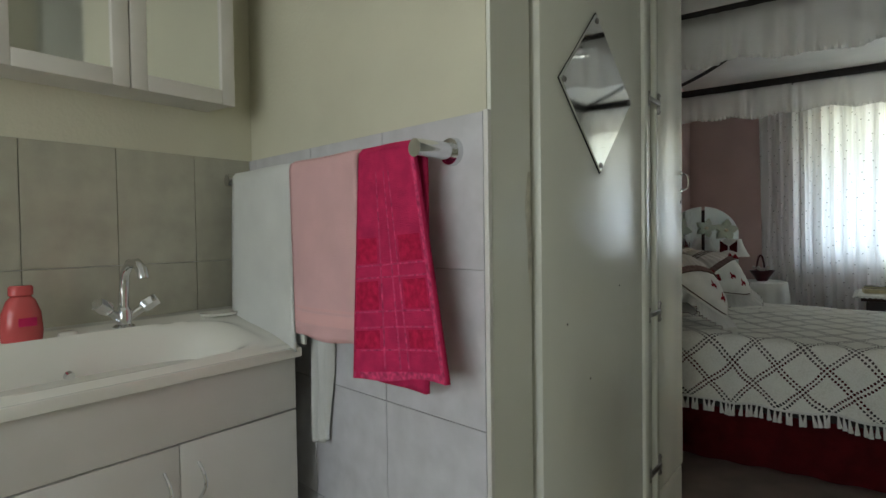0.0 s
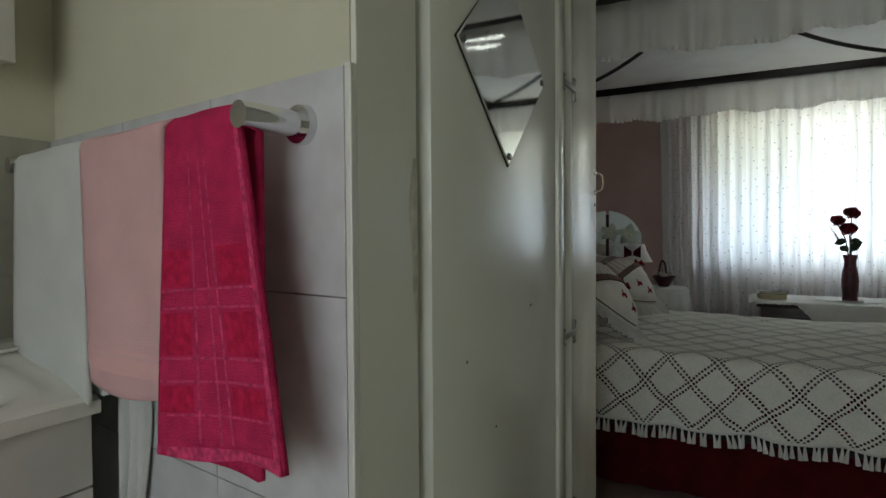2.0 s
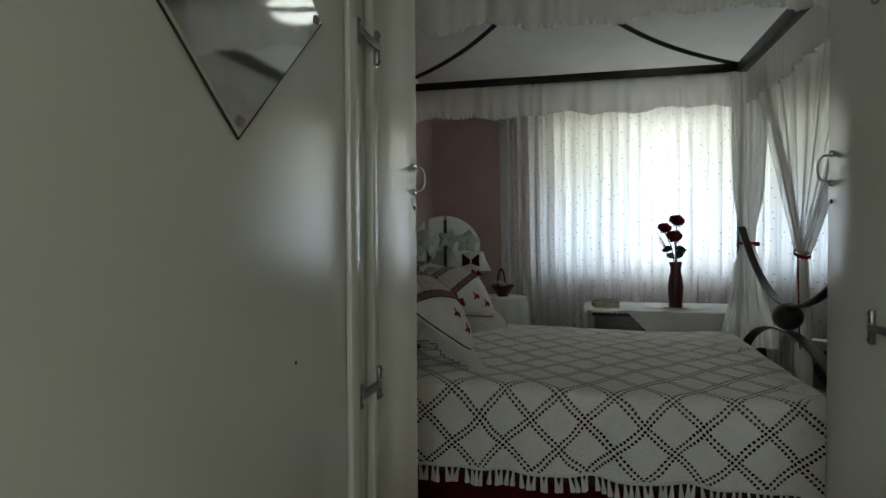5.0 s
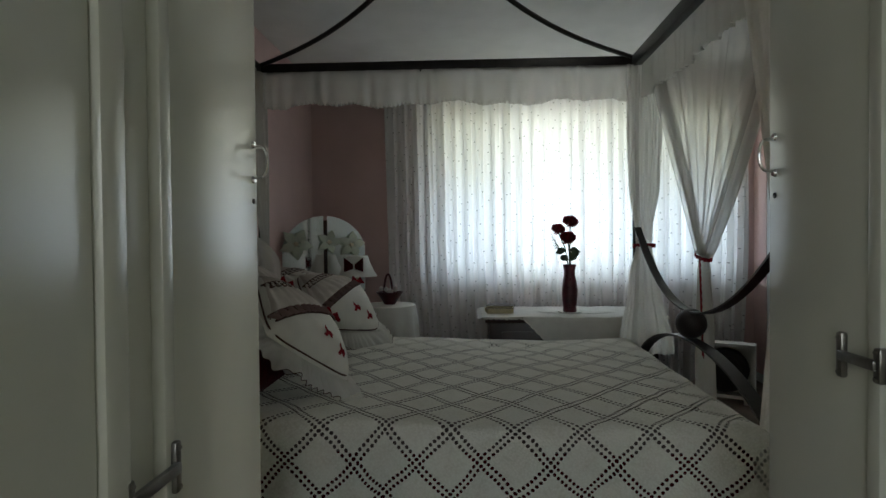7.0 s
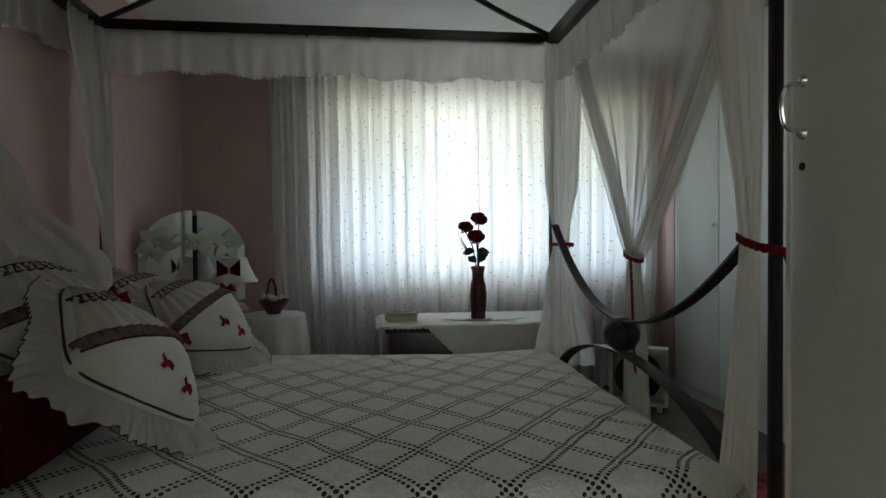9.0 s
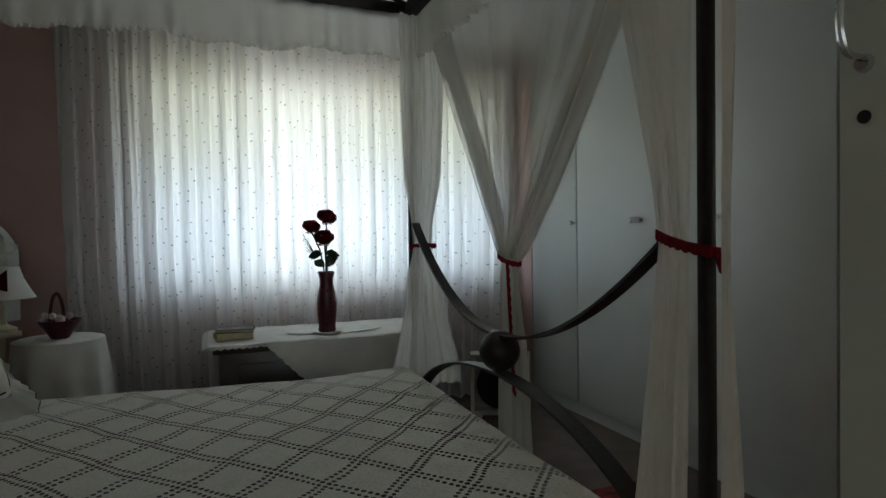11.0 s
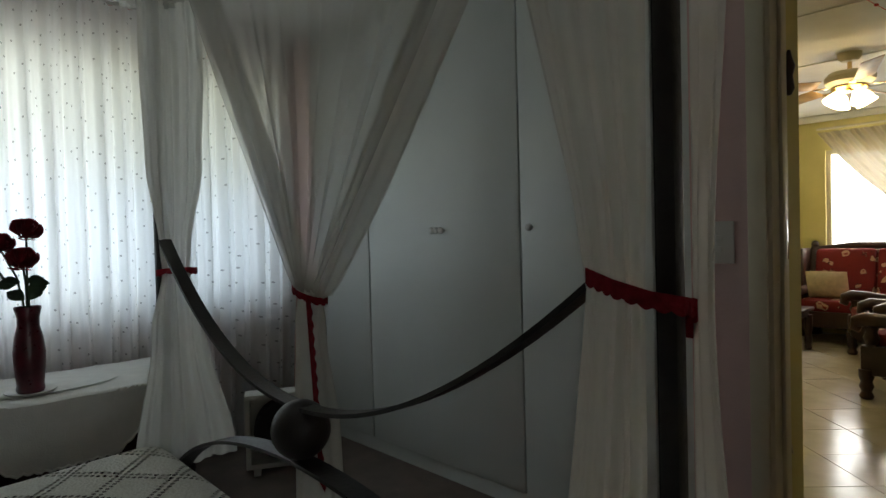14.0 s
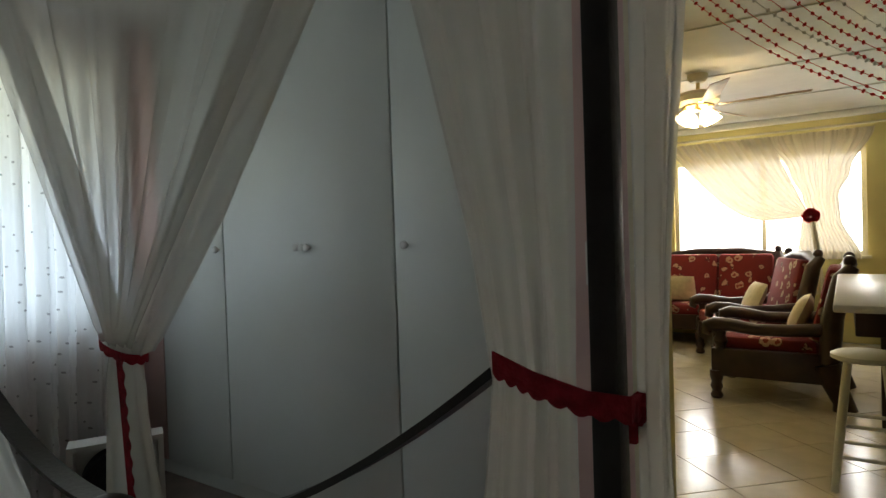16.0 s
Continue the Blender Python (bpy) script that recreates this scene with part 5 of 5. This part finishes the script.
for k in range(7):
    bmesh.ops.create_icosphere(bm, subdivisions=1, radius=0.010 + rnd.random() * 0.008, matrix=pose(rnd.uniform(-0.06, 0.06), rnd.uniform(-0.045, 0.045), 0.06 + rnd.random() * 0.02))
part("dried_flowers", bm, PLEAT, bs, "pale dried flower heads")

ds = empty("dressing_table", "white dressing table with a round mirror in the corner", "dressing table", at=(-1.085, 5.30, 0))
part("body", boxes((-0.13, -0.14, 0.06, 0.13, 0.13, 0.70), bevel=0.008), CREAMPAINT, ds)
part("tabletop", boxes((-0.15, -0.22, 0.701, 0.15, 0.15, 0.725), bevel=0.004), CREAMPAINT, ds)
for i in range(3):
    part("drawer", boxes((-0.11, -0.152, 0.10 + 0.2 * i, 0.11, -0.1405, 0.285 + 0.2 * i), bevel=0.003), CREAMPAINT, ds)
for a in (-0.12, 0.09):
    part("foot", boxes((a, -0.14, 0, a + 0.03, -0.11, 0.059)), CREAMPAINT, ds)
ds.rotation_euler = (0, 0, radians(43))
ds.scale = (1.18, 1.0, 1.0)
for s0, s1 in ((-0.27, -0.012), (0.012, 0.27)):
    bm = bmesh.new()
    lo, hi = [], []
    arcp = []
    R = 0.28
    for k in range(25):
        x = s0 + (s1 - s0) * k / 24
        arcp.append((x, 0.05, 1.00 + math.sqrt(max(0, R * R - x * x))))
    pts = [(s0, 0.05, 0.74)] + arcp + [(s1, 0.05, 0.74)]
    f = bm.faces.new([bm.verts.new(p) for p in pts])
    e = bmesh.ops.extrude_face_region(bm, geom=[f])
    bmesh.ops.translate(bm, vec=(0, 0.008, 0), verts=[v for v in e["geom"] if isinstance(v, bmesh.types.BMVert)])
    bmesh.ops.recalc_face_normals(bm, faces=bm.faces)
    part("mirror", bm, MIRROR, ds, "half of a round-topped mirror", smooth=False)
part("mirror_back", boxes((-0.05, 0.06, 0.726, 0.05, 0.075, 1.25)), DARKWOOD, ds)
for x, z, r in ((-0.19, 1.09, 0.11), (0.02, 1.10, 0.085), (0.17, 1.08, 0.10)):
    bm = bmesh.new()
    for k in range(5):
        a = k * 6.283 / 5 + x
        surf(lambda u, v, a=a: (x + (r * u) * math.cos(a + (v - 0.5) * 1.3 * math.sin(3.14 * min(1, u + 0.1))), 0.044 - 0.012 * math.sin(u * 3.14), z + (r * u) * math.sin(a + (v - 0.5) * 1.3 * math.sin(3.14 * min(1, u + 0.1)))), 6, 4, bm)
    fl = empty("mirror_flower", "pale green cloth flower stuck on the mirror", "ornament", "flowers on the mirror", at=(-1.085, 5.30, 0))
    fl.rotation_euler = (0, 0, radians(43))
    fl.scale = (1.18, 1.0, 1.0)
    part("petals", bm, mat("pale green cloth", (0.50, 0.53, 0.43), 0.9), fl)
    part("centre", tube([(x, 0.045, z), (x, 0.028, z)], [0.016, 0.012], 10), LINED, fl)
lp = empty("table_lamp", "small table lamp with white shade and a red butterfly", "lamp", at=(-0.885, 5.262, 0.726))
lp.scale = (1.15, 1.15, 1.15)
part("base", lathe([(0.05, 0), (0.052, 0.01), (0.02, 0.025), (0.016, 0.09), (0.01, 0.10), (0.01, 0.125)], 20), CREAMPAINT, lp)
part("shade", lathe([(0.115, 0.125), (0.10, 0.15), (0.075, 0.20), (0.062, 0.245), (0.059, 0.245), (0.072, 0.2), (0.096, 0.15)], 32), LINEN, lp, "white flared cloth shade")
for s in (-1, 1):
    bm = surf(lambda u, v, s=s: (s * (0.005 + 0.05 * u), -0.105 - 0.008 * u, 0.185 + (0.055 * (v - 0.5)) * (0.5 + u) + 0.012 * u), 6, 4)
    part("butterfly_wing", bm, DARKRED, lp, "dark red butterfly wing")

# box fan on the floor and rug
bf = empty("box_fan", "white square box fan with black round grille on the floor", "fan", at=(1.60, 5.39, 0))
part("housing", boxes((-0.16, -0.05, 0.03, 0.16, 0.05, 0.05), (-0.16, -0.05, 0.33, 0.16, 0.05, 0.35), (-0.16, -0.05, 0.05, -0.14, 0.05, 0.33), (0.14, -0.05, 0.05, 0.16, 0.05, 0.33), (-0.139, 0.03, 0.051, 0.139, 0.049, 0.329)), WHITEPLASTIC, bf)
part("grille", tube([(0, -0.055, 0.19), (0, 0.028, 0.19)], 0.125, 36), BLACKGRILLE, bf, "black round grille")
for r in (0.03, 0.06, 0.09, 0.12):
    part("grille_ring", tube([(r * math.cos(a), -0.058, 0.19 + r * math.sin(a)) for a in [k * 6.283 / 32 for k in range(32)]], 0.002, 5, closed=True), BLACKGRILLE, bf)
for x in (-0.13, 0.10):
    part("foot", boxes((x, -0.05, 0, x + 0.03, 0.05, 0.029)), WHITEPLASTIC, bf)
bf.rotation_euler = (0, 0, radians(-28))
bf.scale = (1.12, 1.12, 1.14)
rg = tagged(part("rug", boxes((0.95, 2.75, 0.001, 1.75, 4.3, 0.010), bevel=0.003), RUG), "red floral rug on the floor by the bed foot", "rug")

# ---- living room ----
LH = 2.36
structure("floor_living", boxes((2.13, -1.0, -0.1, 7.9, 5.0, -0.009)), GROUT, "tiled living room floor with dark grout", "floor")
structure("ceiling_living", boxes((2.2, -1.0, LH, 7.9, 5.0, LH + 0.1), (3.985, -1.0, LH - 0.008, 4.015, 5.0, LH - 0.0005), (5.185, -1.0, LH - 0.008, 5.215, 5.0, LH - 0.0005), (6.385, -1.0, LH - 0.008, 6.415, 5.0, LH - 0.0005)), CEIL, "white ceiling boards with cover strips", "ceiling")
structure("wall_living_north", boxes((2.72, 4.85, 0, 7.6, 5.0, LH)), YELLOW, "yellow living room wall", "wall")
structure("wall_living_south", boxes((2.2, -1.0, 0, 7.6, -0.9, LH)), YELLOW, "yellow living room wall", "wall")
structure("wall_living_west", boxes((2.0, -1.0, 0, 2.2, 2.41, LH)), YELLOW, "yellow living room wall", "wall")
structure("wall_living_east", boxes((7.6, -1.0, 0, 7.75, 2.61, LH), (7.6, 4.45, 0, 7.75, 5.0, LH), (7.6, 2.61, 0, 7.75, 4.45, 0.89), (7.6, 2.61, 1.98, 7.75, 4.45, LH)), YELLOW, "yellow living room wall with a bright window", "wall")
structure("cornice", boxes((7.53, -0.9, LH - 0.07, 7.598, 4.85, LH - 0.001), bevel=0.02), CEIL, "white moulded cornice", "trim")
lw = window("window_3", -0.92, 0.92, 0.89, 1.98, 0, 2, "bright living room window with cream frame")
lw.matrix_world = pose(7.67, 3.53, 0.89, 0, 0, -90)

# curtains tied to one side
lc = empty("swept_curtain", "beige voile curtain swept aside to a red rosette", "curtain", "living room curtains", at=(7.5, 3.3, 1.0))


def swept(u, v):
    yt, zt = 4.49 - 1.04 * u, 2.16
    yb, zb = 3.10 + 0.03 * (1 - u), 1.31 + 0.03 * (u - 0.5)
    drop = (1 - (1 - v) ** 2.3) * (1 - u) + v * u
    z = zt + (zb - zt) * drop - 0.16 * (1 - u) * math.sin(math.pi * v) ** 2 * v
    y = yt + (yb - yt) * v
    x = 7.47 + 0.018 * math.sin(u * 75 + 3 * v) * (1 - 0.5 * v) + 0.01 * math.sin(u * 31)
    return (x - 7.5, y - 3.3, z - 1.0)


part("cloth", surf(swept, 110, 40, uv=lambda u, v: (u * 1.5, v)), DRAPE, lc)
bm = drape([(1.33, 7.46, 3.14, 7.45, 3.05, 0.012), (1.2, 7.46, 3.18, 7.45, 3.04, 0.016), (0.95, 7.46, 3.20, 7.45, 3.01, 0.02), (0.5, 7.46, 3.22, 7.45, 2.97, 0.02)], 4, 41, 40, 20)
bm.transform(pose(-7.5, -3.3, -1.0))
part("tail", bm, DRAPE, lc, "gathered curtain tail")
bm = rose((0, 0, 0), 0.085, 7)
bm.transform(pose(7.42 - 7.5, 3.085 - 3.3, 1.305 - 1.0, 0, -80, 0))
part("rosette", bm, ROSETTE, lc, "red cloth rosette")
lc2 = empty("side_curtain", "beige voile curtain gathered at the window side", "curtain", "living room curtains", at=(7.5, 2.8, 0.9))
bm = drape([(2.16, 7.49, 3.50, 7.49, 2.54, 0.022), (1.75, 7.49, 3.27, 7.49, 2.74, 0.022), (1.5, 7.49, 3.16, 7.49, 2.84, 0.020), (1.30, 7.49, 3.10, 7.49, 2.83, 0.018), (0.86, 7.49, 3.06, 7.49, 2.66, 0.022)], 10, 42, 110, 30, wide=2)
bm.transform(pose(-7.5, -2.8, -0.9))
part("cloth", bm, DRAPE, lc2)
part("rail", tube([(-0.01, -0.5, 1.30), (-0.01, 1.7, 1.30)], 0.012, 8), CREAMPAINT, lc2, "curtain rail")

# ceiling fan with lamps
cf = empty("ceiling_fan", "cream and brass ceiling fan with lit glass shades", "ceiling fan", at=(5.09, 3.69, LH))
part("canopy", lathe([(0.075, 0), (0.07, -0.03), (0.05, -0.055), (0.016, -0.06)], 24), CREAMPAINT, cf)
part("rod", tube([(0, 0, -0.05), (0, 0, -0.13)], 0.014, 10), BRASS, cf)
part("motor", lathe([(0.05, -0.12), (0.13, -0.135), (0.155, -0.165), (0.15, -0.20), (0.12, -0.225), (0.06, -0.235)], 32), CREAMPAINT, cf)
part("brass_band", lathe([(0.10, -0.228), (0.115, -0.24), (0.09, -0.262), (0.05, -0.27)], 28), BRASS, cf)
for k in range(5):
    a = radians(-92 + 72 * k)
    bm = boxes((0.14, -0.02, -0.242, 0.24, 0.02, -0.236), bevel=0.002)
    bm.transform(Matrix.Rotation(a, 4, "Z"))
    bl = part("blade_arm", bm, BRASS, cf)
    bm = boxes((0.22, -0.062, -0.236, 0.72, 0.062, -0.230), bevel=0.003)
    bm.transform(Matrix.Rotation(a, 4, "Z") @ Matrix.Rotation(radians(15), 4, "X"))
    part("blade", bm, LIGHTWOOD, cf, "varnished wooden blade")
for k in range(4):
    a = radians(45 + 90 * k)
    bm = lathe([(0.02, 0.0), (0.035, -0.015), (0.052, -0.05), (0.07, -0.085), (0.066, -0.085), (0.045, -0.045), (0.015, -0.01)], 20)
    bm.transform(pose(0.075 * math.cos(a), 0.075 * math.sin(a), -0.275, 0, 0, 0) @ Matrix.Rotation(a, 4, "Z") @ Matrix.Rotation(radians(-32), 4, "Y"))
    part("glass_shade", bm, LAMPGLOW, cf, "lit frosted glass tulip shade")


def armchair(m, label, sx=1.0, seats=1):
    """Heavy carved armchair; faces +x locally, width along y."""
    c = empty("armchair", label, "armchair", "carved living room chairs")
    w, d = 0.34 * sx, 0.36
    for s in (-1, 1):
        y = s * w
        part("front_leg", lathe([(0.034, 0), (0.044, 0.02), (0.030, 0.05), (0.044, 0.085), (0.034, 0.115), (0.046, 0.15), (0.046, 0.20)], 16, at=(d - 0.02, y, 0)), DARKWOOD, c)
        part("side_panel", boxes((-d + 0.05, y - 0.03, 0.16, d + 0.01, y + 0.03, 0.36), bevel=0.014), DARKWOOD, c)
        part("arm_post", lathe([(0.042, 0.35), (0.032, 0.37), (0.05, 0.41), (0.034, 0.45), (0.046, 0.49)], 14, at=(d - 0.05, y, 0)), DARKWOOD, c)
        pts = [(-d + 0.06, y, 0.52), (-0.12, y, 0.505), (0.08, y, 0.50), (0.24, y, 0.525), (d - 0.02, y, 0.53), (d + 0.035, y, 0.51), (d + 0.04, y, 0.475), (d + 0.01, y, 0.46)]
        part("armrest", tube(pts, [0.044, 0.042, 0.042, 0.046, 0.05, 0.046, 0.038, 0.026], 12), DARKWOOD, c, "scrolled dark wooden armrest")
        bp = [(-d + 0.02, y, 0.30), (-d + 0.0, y, 0.60), (-d - 0.06, y, 0.86), (-d - 0.12, y, 0.94)]
        part("back_post", tube(bp, [0.062, 0.066, 0.058, 0.04], 12), DARKWOOD, c)
        lp_ = [(-d + 0.03, y, 0.30), (-d - 0.0, y, 0.18), (-d - 0.05, y, 0.06), (-d - 0.06, y, 0.0)]
        part("back_leg", tube(lp_, [0.078, 0.07, 0.06, 0.072], 12), DARKWOOD, c, "curved dark back leg")
        bmk = bmesh.new()
        bmesh.ops.create_uvsphere(bmk, u_segments=12, v_segments=8, radius=0.038, matrix=pose(-d - 0.10, y, 0.97))
        part("finial", bmk, DARKWOOD, c)
    part("front_rail", boxes((d - 0.05, -w + 0.031, 0.17, d + 0.0, w - 0.031, 0.33), bevel=0.014), DARKWOOD, c)
    part("top_rail", tube([(-d - 0.09, -w, 0.90), (-d - 0.10, -w * 0.4, 0.95), (-d - 0.10, w * 0.4, 0.95), (-d - 0.09, w, 0.90)], 0.042, 10), DARKWOOD, c)
    run = (2 * w - 0.06) / seats
    for q in range(seats):
        y0, y1 = -w + 0.03 + q * run + 0.003, -w + 0.03 + (q + 1) * run - 0.003
        part("seat_cushion", boxes((-d + 0.08, y0, 0.321, d + 0.0, y1, 0.44), bevel=0.035), FLORAL, c, "red floral seat cushion")
        bm = boxes((-0.06, y0, 0.0, 0.06, y1, 0.50), bevel=0.04)
        bm.transform(pose(-d + 0.075, 0, 0.43, 0, -13, 0))
        part("back_cushion", bm, FLORAL, c, "red floral back cushion")
    c.matrix_world = m
    return c


armchair(pose(5.235, 3.235, 0, 0, 0, 90), "dark carved wooden armchair with red floral cushions")
armchair(pose(6.28, 3.54, 0, 0, 0, 112), "dark carved armchair with red floral cushions beside the sofa")
sf = armchair(pose(7.12, 3.97, 0, 0, 0, 180), "dark wooden sofa with red floral cushions beneath the window", 1.7, 2)
sf.name = "sofa"
tagged(sf, category="sofa", group="living room suite")


def cushion(m, label):
    bm = bmesh.new()
    for sg in (-1, 1):
        surf(lambda u, v, sg=sg: (sg * 0.06 * max(0, (1 - abs(2 * u - 1) ** 2.5) * (1 - abs(2 * v - 1) ** 2.5)) ** 0.5, (u - 0.5) * 0.36, (v - 0.5) * 0.30), 14, 14, bm)
    bmesh.ops.remove_doubles(bm, verts=bm.verts, dist=0.003)
    bmesh.ops.recalc_face_normals(bm, faces=bm.faces)
    ob = tagged(part("scatter_cushion", bm, LINED), label, "cushion", "scatter cushions")
    ob.matrix_world = m
    return ob


cushion(pose(7.0, 4.30, 0.575, 0, -24, 0), "cream scatter cushion on the floral sofa")
cushion(pose(5.235, 3.07, 0.575, 0, -24, 90), "cream scatter cushion on the carved armchair")
cushion(pose(6.23, 3.48, 0.575, 0, -24, 112), "cream scatter cushion on the armchair beside the sofa")

# bookshelf in the corner and coffee table
bsf = empty("bookshelf", "small dark wooden bookshelf filled with books beside the sofa", "bookshelf", at=(7.36, 4.71, 0))
for y in (-0.14, 0.115):
    part("side_panel", boxes((-0.14, y, 0, 0.14, y + 0.025, 0.93), bevel=0.003), DARKWOOD, bsf)
for z in (0.05, 0.36, 0.62, 0.905):
    part("shelf", boxes((-0.138, -0.1145, z, 0.138, 0.1145, z + 0.022), bevel=0.002), DARKWOOD, bsf)
part("back_panel", boxes((0.1385, -0.1145, 0.03, 0.15, 0.1145, 0.90)), DARKWOOD, bsf)
rnd = random.Random(31)
SPINES = [mat("blue book spine", (0.10, 0.17, 0.27), 0.6), mat("grey book spine", (0.34, 0.35, 0.34), 0.6), mat("teal book spine", (0.10, 0.20, 0.20), 0.6), mat("pale book spine", (0.52, 0.48, 0.40), 0.6), mat("dark book spine", (0.05, 0.05, 0.06), 0.6)]
for z, tall in ((0.383, 0.19), (0.643, 0.20)):
    y = -0.110
    while y < 0.085:
        w = rnd.uniform(0.018, 0.034)
        h = tall * rnd.uniform(0.8, 1.15)
        bk = empty("shelf_book", "upright cloth-bound book on the dark bookshelf", "book", "books on the shelf", at=(7.27, 4.71 + y + w / 2, z))
        part("cover", boxes((-0.02, -w / 2 + 0.001, 0, 0.12, w / 2 - 0.001, h), bevel=0.003), SPINES[rnd.randrange(5)], bk)
        part("title_band", boxes((-0.0215, -w / 2 + 0.004, h * 0.62, -0.0195, w / 2 - 0.004, h * 0.74)), SPINES[3], bk, "pale plain title band")
        y += w
cof = empty("coffee_table", "low dark wooden coffee table with turned legs", "table", at=(6.22, 4.56, 0))
part("tabletop", boxes((-0.31, -0.27, 0.375, 0.31, 0.24, 0.405), bevel=0.008), DARKWOOD, cof)
part("apron", boxes((-0.27, -0.23, 0.315, 0.27, 0.20, 0.374), bevel=0.004), DARKWOOD, cof)
for x in (-0.265, 0.265):
    for y in (-0.225, 0.195):
        part("leg", lathe([(0.022, 0), (0.032, 0.02), (0.024, 0.05), (0.034, 0.09), (0.028, 0.14), (0.036, 0.20), (0.036, 0.33)], 14, at=(x, y, 0)), DARKWOOD, cof)

# counter table and stool
ct = empty("counter_table", "white-topped counter table with dark wooden legs", "table", at=(3.85, 2.42, 0))
part("tabletop", boxes((-0.85, -0.42, 0.875, 0.84, 0.42, 0.905), bevel=0.008), WHITEPLASTIC, ct)
part("apron", boxes((-0.80, -0.37, 0.78, 0.79, 0.35, 0.874), bevel=0.004), DARKWOOD, ct)
for x in (-0.78, 0.74):
    for y in (-0.36, 0.16):
        part("leg", boxes((x, y, 0, x + 0.055, y + 0.055, 0.779), bevel=0.006), DARKWOOD, ct)
st = empty("bar_stool", "white painted wooden bar stool", "stool", at=(3.62, 2.725, 0))
part("seat", lathe([(0.0, 0.585), (0.12, 0.585), (0.14, 0.595), (0.14, 0.612), (0.12, 0.622), (0.0, 0.624)], 28), WHITEPLASTIC, st)
for sx in (-1, 1):
    for sy in (-1, 1):
        part("leg", tube([(sx * 0.07, sy * 0.07, 0.59), (sx * 0.10, sy * 0.10, 0.3), (sx * 0.13, sy * 0.13, 0.0)], [0.017, 0.019, 0.015], 10), WHITEPLASTIC, st)
for z, r in ((0.16, 0.116), (0.30, 0.10)):
    for a, c in (((-1, -1), (1, -1)), ((-1, 1), (1, 1)), ((-1, -1), (-1, 1)), ((1, -1), (1, 1))):
        part("rung", tube([(a[0] * r, a[1] * r, z), (c[0] * r, c[1] * r, z)], 0.009, 8), WHITEPLASTIC, st)

# bead strands
bc = empty("bead_curtain", "red and clear bead strands swept aside from the ceiling", "bead curtain", at=(3.0, 3.37, LH))
part("rail", boxes((-0.012, -0.75, -0.02, 0.012, 0.12, -0.001)), DARKWOOD, bc)
rnd = random.Random(12)
for k in range(13):
    ya, yb = 0.09 - 0.062 * k, -0.80 - 0.03 * k
    zb = -0.74 + 0.010 * k + rnd.uniform(-0.03, 0.03)
    dx = rnd.uniform(-0.05, 0.05)
    pts = []
    for q in range(34):
        t = q / 33
        pts.append(Vector((dx * t, ya + (yb - ya) * t, -0.02 + zb * t - 0.10 * math.sin(math.pi * t) * (1 - 0.4 * t))))
    bm = tube(pts, 0.0012, 4)
    for q, p in enumerate(pts):
        if rnd.random() < 0.82:
            bmesh.ops.create_icosphere(bm, subdivisions=1, radius=1, matrix=Matrix.Translation(p) @ Matrix.Rotation(rnd.random() * 3, 4, "X") @ Matrix.Diagonal((0.0055, 0.0095, 0.0065, 1)))
    part("strand", bm, CLEARBEAD if k % 4 == 3 else BEAD, bc, "bead strand")
scd = tagged(part("draped_cloth", drape([(0.62, 2.215, 3.345, 2.33, 3.335, 0.012), (0.45, 2.215, 3.34, 2.36, 3.30, 0.018), (0.40, 2.22, 3.34, 2.37, 3.29, 0.02)], 3, 51, 24, 10), LINED), "cream cloth hanging low on the living room wall", "cloth")

# ---- tiles last ----
tiles_y = [1.228] + [1.035 - 0.228 * k for k in range(8)]
# west tiles carry the wall's shade in their darker colour
wall_tiles(g2, sorted(tiles_y), rows_z, lambda a, z: pose(-1.5945, a, z, 0, 0, 90), TILE_SHADE)
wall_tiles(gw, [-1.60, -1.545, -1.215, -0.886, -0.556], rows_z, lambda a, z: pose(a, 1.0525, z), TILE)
S = 0.378
tm_ = boxes((-S / 2 + 0.002, -S / 2 + 0.002, -0.008, S / 2 - 0.002, S / 2 - 0.002, 0), bevel=0.0015)
tmesh = bpy.data.meshes.new("floor_tile")
tm_.to_mesh(tmesh)
tm_.free()
tmesh.materials.append(FLOORTILE)
fl_ob = bpy.data.objects["floor_living"]
c45 = math.cos(radians(45))
for i in range(-16, 17):
    for j in range(-16, 17):
        x = 3.839 + (i + 0.5) * S * c45 - (j + 0.5) * S * c45
        y = 3.254 + (i + 0.5) * S * c45 + (j + 0.5) * S * c45
        if 2.2 < x < 7.55 and 1.5 < y < 4.8 and not (x < 2.95 and y > 3.1):
            t = new("tile", tmesh)
            t.matrix_world = pose(x, y, -0.0005 + 0.0005 * ((i * 7 + j * 3) % 3), 0, 0, 45)
            t.parent = fl_ob

cl_ = empty("ceiling_lamp", "round opal glass ceiling lamp with a brass rim, lit", "ceiling lamp", at=(0.54, 3.85, H))
part("rim", lathe([(0.15, 0.0), (0.165, -0.012), (0.158, -0.028), (0.14, -0.03)], 40), BRASS, cl_)
part("glass_bowl", lathe([(0.148, -0.02), (0.14, -0.05), (0.11, -0.078), (0.06, -0.094), (0.01, -0.098)], 40), OPAL, cl_, "softly lit opal glass bowl")
